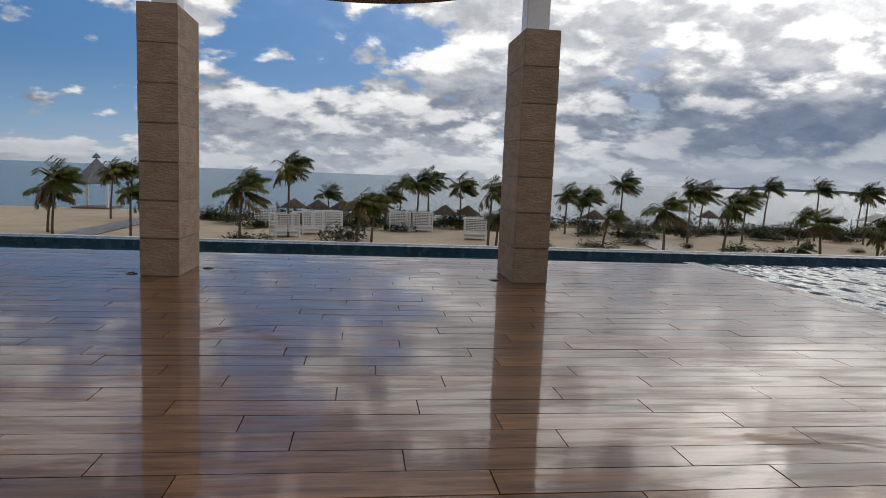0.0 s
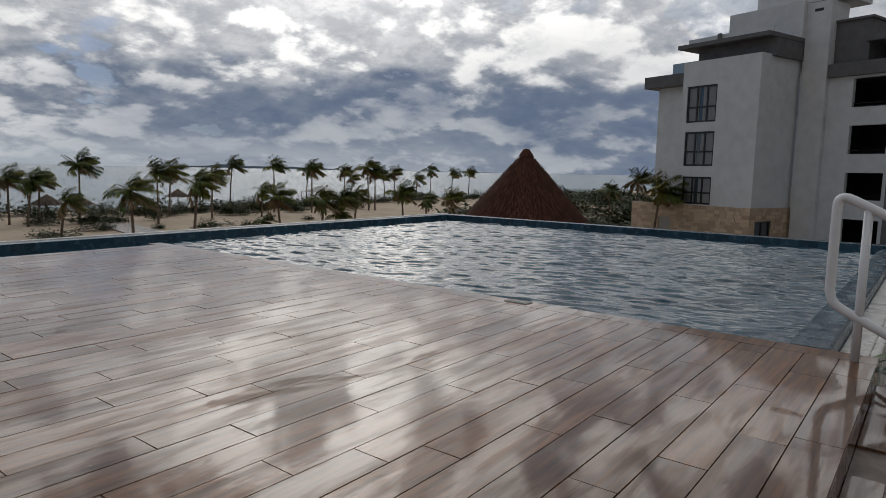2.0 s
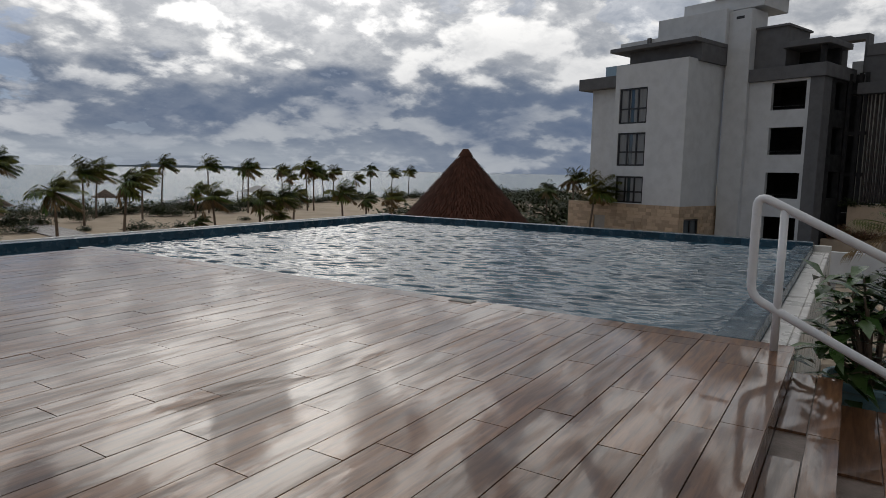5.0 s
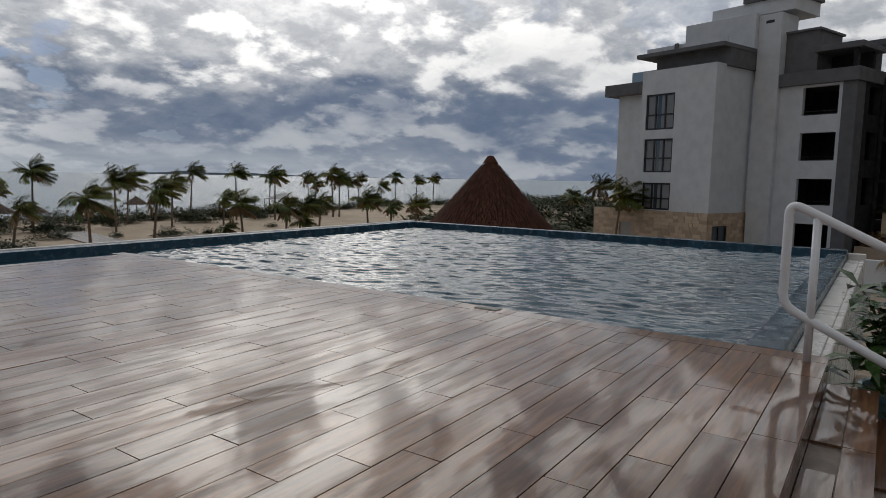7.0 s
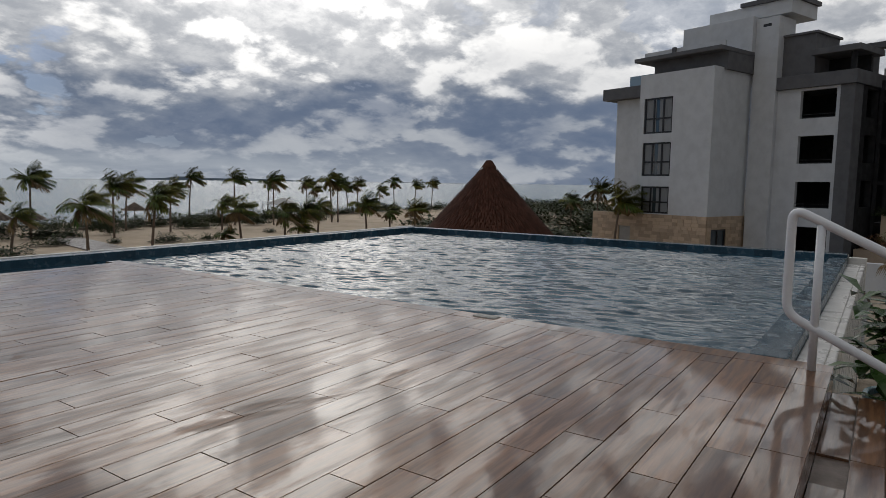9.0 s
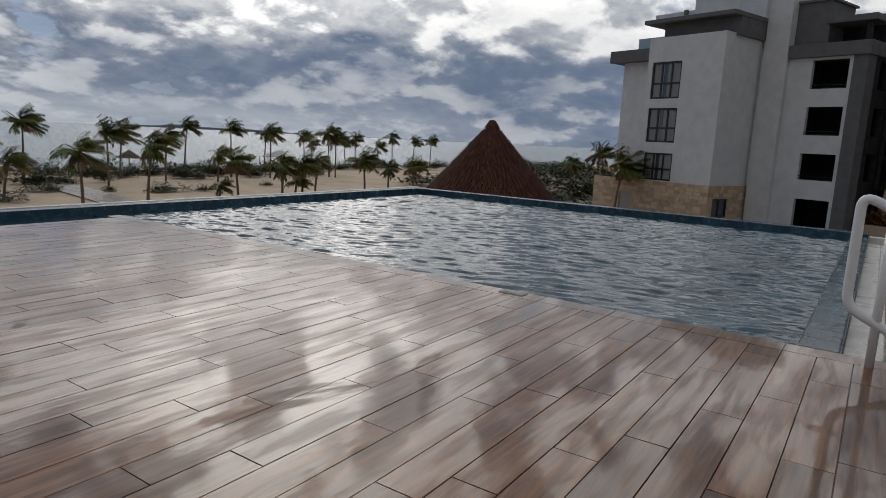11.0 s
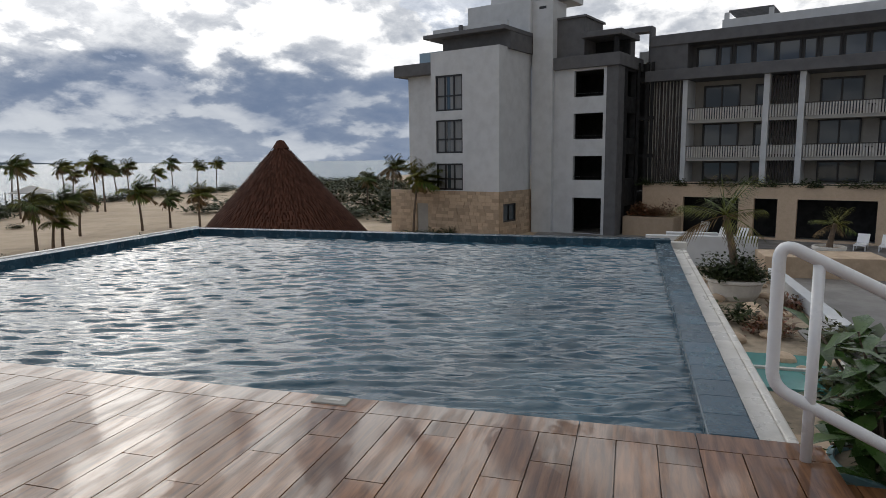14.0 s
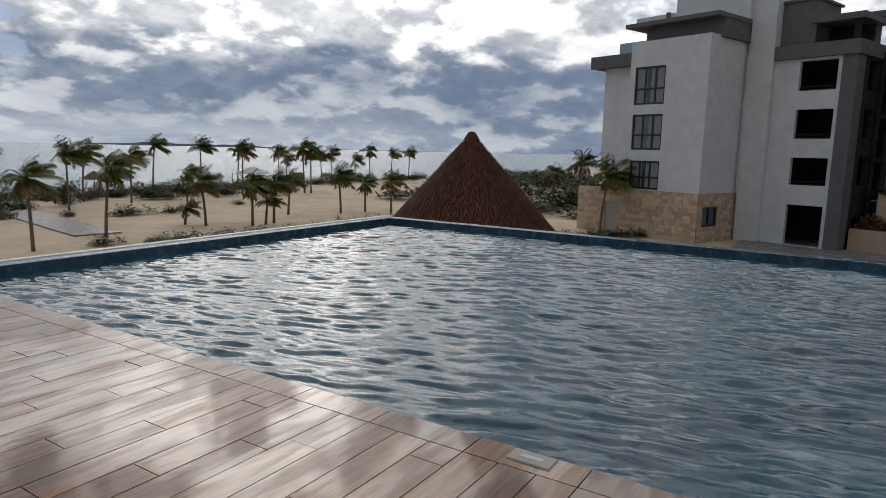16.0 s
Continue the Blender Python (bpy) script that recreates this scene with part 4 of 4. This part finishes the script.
# ---- beach furniture ----
def daybed(x, y, turn):
    e = thing("beach_daybed", pose(x, y, GROUND, 0, 0, turn), "white framed beach daybed cabana with lattice back", "daybed", "white daybeds")
    for a in (-1.0, 1.0):
        for b in (-0.9, 0.9):
            part("post", Shape().box(a - 0.05, a + 0.05, b - 0.05, b + 0.05, 0, 1.9), WHITE_STEEL, e)
    part("roof_frame", Shape().box(-1.05, 1.05, -0.95, -0.85, 1.9, 2.0).box(-1.05, 1.05, 0.85, 0.95, 1.9, 2.0).box(-1.05, -0.95, -0.85, 0.85, 1.9, 2.0).box(0.95, 1.05, -0.85, 0.85, 1.9, 2.0), WHITE_STEEL, e)
    part("mattress", Shape().box(-0.95, 0.95, -0.85, 0.85, 0.35, 0.55, 0.03), WHITE_STUCCO, e, "white mattress")
    part("base", Shape().box(-0.95, 0.95, -0.85, 0.85, 0.2, 0.349), WHITE_STEEL, e)
    for k in range(9):
        part("slat", Shape().box(-0.95, 0.95, -0.93, -0.90, 0.5 + k * 0.155, 0.58 + k * 0.155), WHITE_STEEL, e)
    for k in range(8):
        part("slat", Shape().box(-0.9 + k * 0.24, -0.84 + k * 0.24, -0.90, -0.87, 0.5, 1.9), WHITE_STEEL, e)


for q in ((4.2, 65.5, 6), (6.6, 65.8, 4), (-4.3, 59.8, 35), (-2.6, 62.5, 30), (11.0, 58.9, -12), (-9.0, 66.0, 10), (-6.0, 56.8, 25)):
    daybed(*q)
gazebo = thing("gazebo", pose(-32.5, 86.0, GROUND), "white beach gazebo with a grey pyramid roof", "gazebo")
part("roof", Shape().lathe([(0.05, 6.2), (2.9, 3.2), (2.9, 3.05), (0.0, 3.1)], 4), SHINGLE, gazebo, "grey shingle roof")
part("finial", Shape().lathe([(0.0, 6.9), (0.5, 6.35), (0.45, 6.2), (0.0, 6.2)], 4), SHINGLE, gazebo)
for a in (-1.9, 1.9):
    for b in (-1.9, 1.9):
        part("post", Shape().box(a - 0.12, a + 0.12, b - 0.12, b + 0.12, 0, 3.1), WHITE_STEEL, gazebo)
part("floor", Shape().box(-2.2, 2.2, -2.2, 2.2, 0, 0.2), WOOD, gazebo)
tent = thing("beach_canopy", pose(72.0, 82.0, GROUND), "pale open beach canopy at the waterline", "canopy")
part("roof", Shape().lathe([(0.1, 2.9), (3.6, 1.95), (3.6, 1.85), (0, 2.0)], 4), PALE_SLAT, tent)
for a in (-2.2, 2.2):
    for b in (-2.2, 2.2):
        part("post", Shape().box(a - 0.06, a + 0.06, b - 0.06, b + 0.06, 0, 1.95), WHITE_STEEL, tent)
for ax, ay, bx, by, wd in ((26.0, 44.0, 29.5, 64.0, 1.5), (-21.3, 50.0, -21.6, 72.0, 1.3)):
    d = Vector((bx - ax, by - ay, 0))
    ln = d.length
    walkway = thing("boardwalk", pose(ax, ay, GROUND, 0, 0, math.degrees(math.atan2(d.y, d.x))), "wet grey wooden boardwalk across the sand", "boardwalk", kind="structure")
    plank_me = Shape().box(0.0, 0.185, -wd, wd, 0.05, 0.09, 0.004).mesh("plank", BOARDWALK)
    part("bearer", Shape().box(0, ln, -wd + 0.1, -wd + 0.2, 0, 0.049).box(0, ln, wd - 0.2, wd - 0.1, 0, 0.049), WOOD, walkway)
    for k in range(int(ln / 0.2)):
        part("plank", plank_me, BOARDWALK, walkway).matrix_basis = pose(k * 0.2, 0, 0)

# ---- garden court beside the pool ----
GARDEN = -2.2
g = Shape().box(5.78, 26.5, -14.0, 0.975, -4.5, GARDEN)
setting("garden_bed", g, SOIL, "gravel and earth bed of the sunken garden", "garden")
setting("pavement", Shape().box(17.0, 26.4, -9.0, -2.6, GARDEN, GARDEN + 0.02).box(5.8, 17.0, -9.0, -1.5, GARDEN, GARDEN + 0.02), PAVING, "wet grey garden paving", "pavement")
setting("court_floor", Shape().box(26.5, 75, -45, 9.0, -4.49, -4.42), PAVING, "grey paved hotel court", "pavement")


def low_wall(x0, x1, y0, y1, z0, z1, mat, label):
    ob = part("garden_wall", Shape().box(x0, x1, y0, y1, z0, z1), mat, None, bevel=0.02)
    return tagged(ob, label, "wall", kind="structure")


low_wall(25.0, 25.25, -2.1, 1.4, GARDEN, -1.18, WHITE_STUCCO, "low white stucco garden wall")
low_wall(27.5, 27.8, -1.2, 0.6, -4.4, -1.35, WHITE_STUCCO, "low white stucco garden wall")
low_wall(16.2, 23.0, -2.35, -2.05, GARDEN, -1.85, WHITE_STUCCO, "sloping white garden kerb wall")
low_wall(23.3, 24.9, -5.3, -2.0, GARDEN, -1.55, SCREED, "low sandstone planter wall")
low_wall(24.95, 25.2, -9.0, -2.2, GARDEN, -1.95, WHITE_STUCCO, "low white stucco garden wall")
planter = thing("stone_planter", FACADE, "limestone planter box with red-leaved shrubs", "planter")
part("box", Shape().box(13.2, 17.0, 6.0, 8.0, -4.45, -3.0), CLADDING, planter, bevel=0.02)
part("foliage", shrub_shape(77, 1.9, 0.9, 1.6, 1500, 0.28), RED_LEAF, planter).matrix_basis = pose(15.1, 7.0, -3.05)
for k in range(14):
    hang = new("trailing_plant", SCRUBS[k % 4])
    hang.matrix_world = FACADE @ pose(14.6 + k * 2.2, 8.3, -0.80, 0, 0, 0) @ Matrix.Diagonal((1.4, 0.45, 0.75, 1))
    tagged(hang, "green plants trailing over the stone base ledge", "plant", "ledge plants")


def pot(x, y, z, r, h, mat, label):
    e = thing("plant_pot", pose(x, y, z), label, "pot")
    part("bowl", Shape().lathe([(0.0, 0.0), (r * 0.72, 0.0), (r * 0.86, h * 0.25), (r * 0.98, h * 0.8), (r * 1.06, h * 0.86), (r * 1.06, h), (r * 0.94, h), (r * 0.92, h * 0.86)], 36), mat, e, smooth=False, bevel=0.006)
    part("soil", Shape().lathe([(0.0, h * 0.9), (r * 0.93, h * 0.88)], 28), SOIL, e)
    return e


pot(20.0, -0.72, GARDEN, 0.68, 0.55, WHITE_CONCRETE, "large round white concrete planting bowl")
ob = part("shrub", shrub_shape(81, 0.90, 0.90, 0.85, 1600, 0.17), SCRUB)
ob.matrix_world = pose(20.0, -0.72, GARDEN + 0.5)
tagged(ob, "bushy dark green shrub filling the white bowl", "shrub")
palm(20.0, -0.72, 2.2, 2, 1.05, GARDEN + 0.45, "young feathery palm growing from the white bowl", "court palms", FEATHERY)
pot(26.1, -4.45, GARDEN, 0.48, 0.66, WHITE_CONCRETE, "round white concrete pot behind the planter wall")
palm(26.1, -4.45, 1.1, 5, 0.8, GARDEN + 0.6, "small yellow-green palm in a white pot", "court palms", FEATHERY)
for k, (x, y, s, m) in enumerate(((17.2, -0.3, 0.55, SCRUB), (16.4, -0.9, 0.5, RED_LEAF), (18.2, 0.2, 0.45, SCRUB), (15.6, -1.9, 0.6, SCRUB), (13.0, -1.6, 0.7, SCRUB), (11.0, 0.3, 0.5, SCRUB), (10.0, -0.6, 0.6, SCRUB), (18.8, -1.7, 0.5, RED_LEAF),
                              (31.0, -4.8, 1.1, SCRUB), (29.0, 0.3, 0.8, SCRUB), (34.0, -8.5, 1.2, SCRUB))):
    ob = part("shrub", shrub_shape(90 + k, s, s, s * 1.1, 420, s * 0.32), m)
    ob.matrix_world = pose(x, y, GARDEN if x < 26 else -4.42)
    tagged(ob, "small garden shrub in the gravel bed" if x < 26 else "round green shrub in the hotel court", "shrub", "garden shrubs")
rng = random.Random(12)
for k in range(26):
    r = rng.uniform(0.10, 0.28)
    bm = bmesh.new()
    bmesh.ops.create_icosphere(bm, subdivisions=2, radius=r)
    for v in bm.verts:
        v.co *= 1 + 0.25 * noise.noise(v.co * 4 + Vector((k, 0, 0)))
        v.co.z *= 0.6
    me = bpy.data.meshes.new("garden_stone")
    bm.to_mesh(me)
    bm.free()
    me.materials.append(CLADDING)
    ob = new("garden_stone", me)
    ob.matrix_world = pose(rng.uniform(14, 24), rng.uniform(-1.9, 0.6), GARDEN + r * 0.3)
    tagged(ob, "rough tan stone lying in the gravel bed", "stone", "garden stones")
plunge = thing("plunge_pool", pose(13.9, -0.55, GARDEN), "shallow teal plunge pool with pale dividing kerbs", "pool")
part("basin", Shape().box(-0.95, 0.95, -1.0, 0.75, 0.0, 0.06), TEAL_COVER, plunge)
part("kerb", Shape().box(-0.02, 0.06, -1.0, 0.75, 0.061, 0.10), WHITE_CONCRETE, plunge)
part("kerb", Shape().box(-0.95, 0.95, 0.751, 0.85, 0.0, 0.12), WHITE_CONCRETE, plunge)
part("kerb", Shape().box(-0.95, 0.95, -1.1, -1.001, 0.0, 0.12), WHITE_CONCRETE, plunge)


def lounger(m):
    e = thing("sun_lounger", m, "white sun lounger with raised back in the hotel court", "sun lounger", "white loungers")
    part("seat", Shape().box(0, 1.3, -0.33, 0.33, 0.30, 0.38, 0.01), WHITE_STEEL, e)
    back = part("backrest", Shape().box(0, 0.75, -0.33, 0.33, 0.0, 0.07, 0.01), WHITE_STEEL, e)
    back.matrix_basis = pose(0.0, 0, 0.34, 0, 0, 180) @ pose(0, 0, 0, 0, -45, 0)
    for a in (0.1, 1.2):
        for b in (-0.3, 0.3):
            part("leg", Shape().box(a - 0.03, a + 0.03, b - 0.03, b + 0.03, 0, 0.30), WHITE_STEEL, e)


for s in (20.4, 21.6, 28.6, 29.9, 18.3):
    lounger(FACADE @ pose(s, 6.2 if s > 19 else 9.4, -4.42, 0, 0, -95))

# big-leaved plant in a pale blue pot beside the steps
PLX, PLY, PLZ = 6.22, 0.50, -0.62
setting("planter_shelf", Shape().box(5.79, 7.4, -1.2, 0.97, -2.3, PLZ), SCREED, "sandstone ledge under the potted plant", "ledge")
pot(PLX, PLY, PLZ, 0.30, 0.36, BLUE_GLAZE, "pale blue glazed pot beside the steps")
bush = thing("potted_plant", pose(PLX, PLY, PLZ + 0.3), "leafy green plant with large glossy leaves in a pot", "plant")
rng = random.Random(3)
blades = []
for k in range(30):
    a, rad, h = rng.uniform(0, 6.28), rng.uniform(0.05, 0.50), rng.uniform(0.12, 0.80)
    tip = Vector((math.cos(a) * rad, math.sin(a) * rad, h))
    part("stem", Shape().tube([(0.04 * math.cos(a), 0.04 * math.sin(a), 0), tip * 0.55 + Vector((0, 0, 0.06)), tip], [0.014, 0.011, 0.007], 6), BARK, bush)
    for j in range(7):
        b = rng.uniform(0, 6.28)
        blades.append((tip - Vector((0, 0, 0.05 * j * rng.random())), (math.cos(b), math.sin(b), rng.uniform(-0.15, 0.75)), rng.uniform(0.20, 0.36), rng.uniform(0.085, 0.13)))
for q in blades:
    part("leaf", Shape().leaf(q[0], q[1], q[2], q[3], rng.uniform(0.2, 0.7), 0.16), LEAF, bush, smooth=True)

# skimmer lid in the deck edge
lid = thing("skimmer_lid", pose(5.685, 3.66, 0.0), "cream plastic skimmer lid set in the deck edge", "lid")
part("plate", Shape().box(-0.06, 0.06, -0.115, 0.115, 0.0, 0.008, 0.004), CREAM_STUCCO, lid)
part("slot", Shape().box(-0.015, 0.015, -0.06, 0.06, 0.008, 0.010), PALE_SLAT, lid)

# ---- boards of the deck and the steps, and the tiles of the pool rim ----
deck = thing("deck", pose(0, 0, 0), "rain-wet wood-look porcelain deck boards with reflections", "deck", kind="structure")
rng = random.Random(2)
far_boards, lengths = Shape(), {}
EDGE = DX1 - 0.2
row, y = 0, DY0
while y < DY1 - 0.05:
    y1 = min(y + 0.2, DY1)
    x = EDGE
    first = (0.4, 1.2, 0.8, 0.2, 1.0, 0.6)[row * 5 % 6] * rng.uniform(0.85, 1.0)
    while x > DX0:
        ln = first if x == EDGE else 1.2
        x0 = max(DX0, x - ln)
        if x > -0.6 and y < 8.6 and y1 - y > 0.19:
            key = round(x - x0, 2)
            if key not in lengths:
                lengths[key] = Shape().box(-(x - x0) + 0.0012, -0.0012, 0.0012, 0.1988, -0.014, 0.0, 0.0018).mesh("board", DECK)
            part("board", lengths[key], DECK, deck).matrix_basis = pose(x, y, rng.uniform(-0.0006, 0.0006), rng.gauss(0, 0.13), rng.gauss(0, 0.03), 0)
        else:
            far_boards.box(x0 + 0.0012, x - 0.0012, y + 0.0012, y1 - 0.0012, -0.014, 0.0, 0.0018)
            tilt, lift = rng.gauss(0, 0.00045), rng.gauss(0, 0.0003)
            for q, up_by in zip((-4, -3, -2, -1), (-tilt - lift, -tilt + lift, tilt + lift, tilt - lift)):
                vx, vy, vz = far_boards.v[q]
                far_boards.v[q] = (vx, vy, vz + up_by)
        x = x0
    y, row = y1, row + 1
tagged(part("boards", far_boards, DECK, deck), kind="stuff")
border = Shape().box(-0.198, -0.0, 0.0015, 0.5985, -0.05, 0.0, 0.002).mesh("edge_board", DECK)
y = DY0
while y < DY1 - 0.1:
    part("edge_board", border, DECK, deck).matrix_basis = pose(DX1, y, 0)
    y += 0.6
steps = thing("steps", pose(0, 0, 0), "wet wood-look tiled steps down from the deck", "steps", kind="structure")
part("riser", Shape().box(DX0, DX1 - 0.03, DY0 - 0.0, DY0 + 0.011, -0.17, -0.015), DECK, steps, "dark wet riser")
part("riser", Shape().box(DX0, DX1 - 0.03, 0.69, 0.70, -0.355, -0.185), DECK, steps, "dark wet riser")
part("bed", Shape().box(DX0, DX1 - 0.03, 0.70, DY0 - 0.001, -0.36, -0.184), GROUT, steps)
tread = Shape().box(0.002, 1.198, 0.002, 0.148, -0.014, 0.0, 0.0018).mesh("tread_board", DECK)
lower = Shape().box(0.002, 1.198, 0.002, 0.198, -0.014, 0.0, 0.0018).mesh("tread_board", DECK)
for r, (y, z, me) in enumerate(((0.68, -0.17, tread), (0.83, -0.17, tread), (0.48, -0.345, lower), (0.28, -0.345, lower), (0.08, -0.345, lower), (-0.12, -0.345, lower), (-0.32, -0.345, lower))):
    for k in range(8):
        part("tread_board", me, DECK, steps).matrix_basis = pose(DX1 - 0.04 - 1.2 * (k + 1) + (0, -0.4, -0.8)[r % 3] * (k > 0), y, z)
for k in range(26):
    part("tile", top_mesh, POOL_TILE, pool_wall).matrix_basis = pose(DX1 + 0.16 + 0.298 * k, PY0 - 0.13, LEDGE_Z)
for k in range(79):
    part("tile", tile_mesh, POOL_TILE, pool_wall).matrix_basis = pose(DX0 + 0.16 + 0.298 * k, PY1 - 0.006, RIM_Z - 0.078)
for k in range(29):
    part("tile", tile_mesh, POOL_TILE, pool_wall).matrix_basis = pose(PX1 - 0.256, PY0 + 0.16 + 0.298 * k, RIM_Z - 0.078, 0, 0, 90)
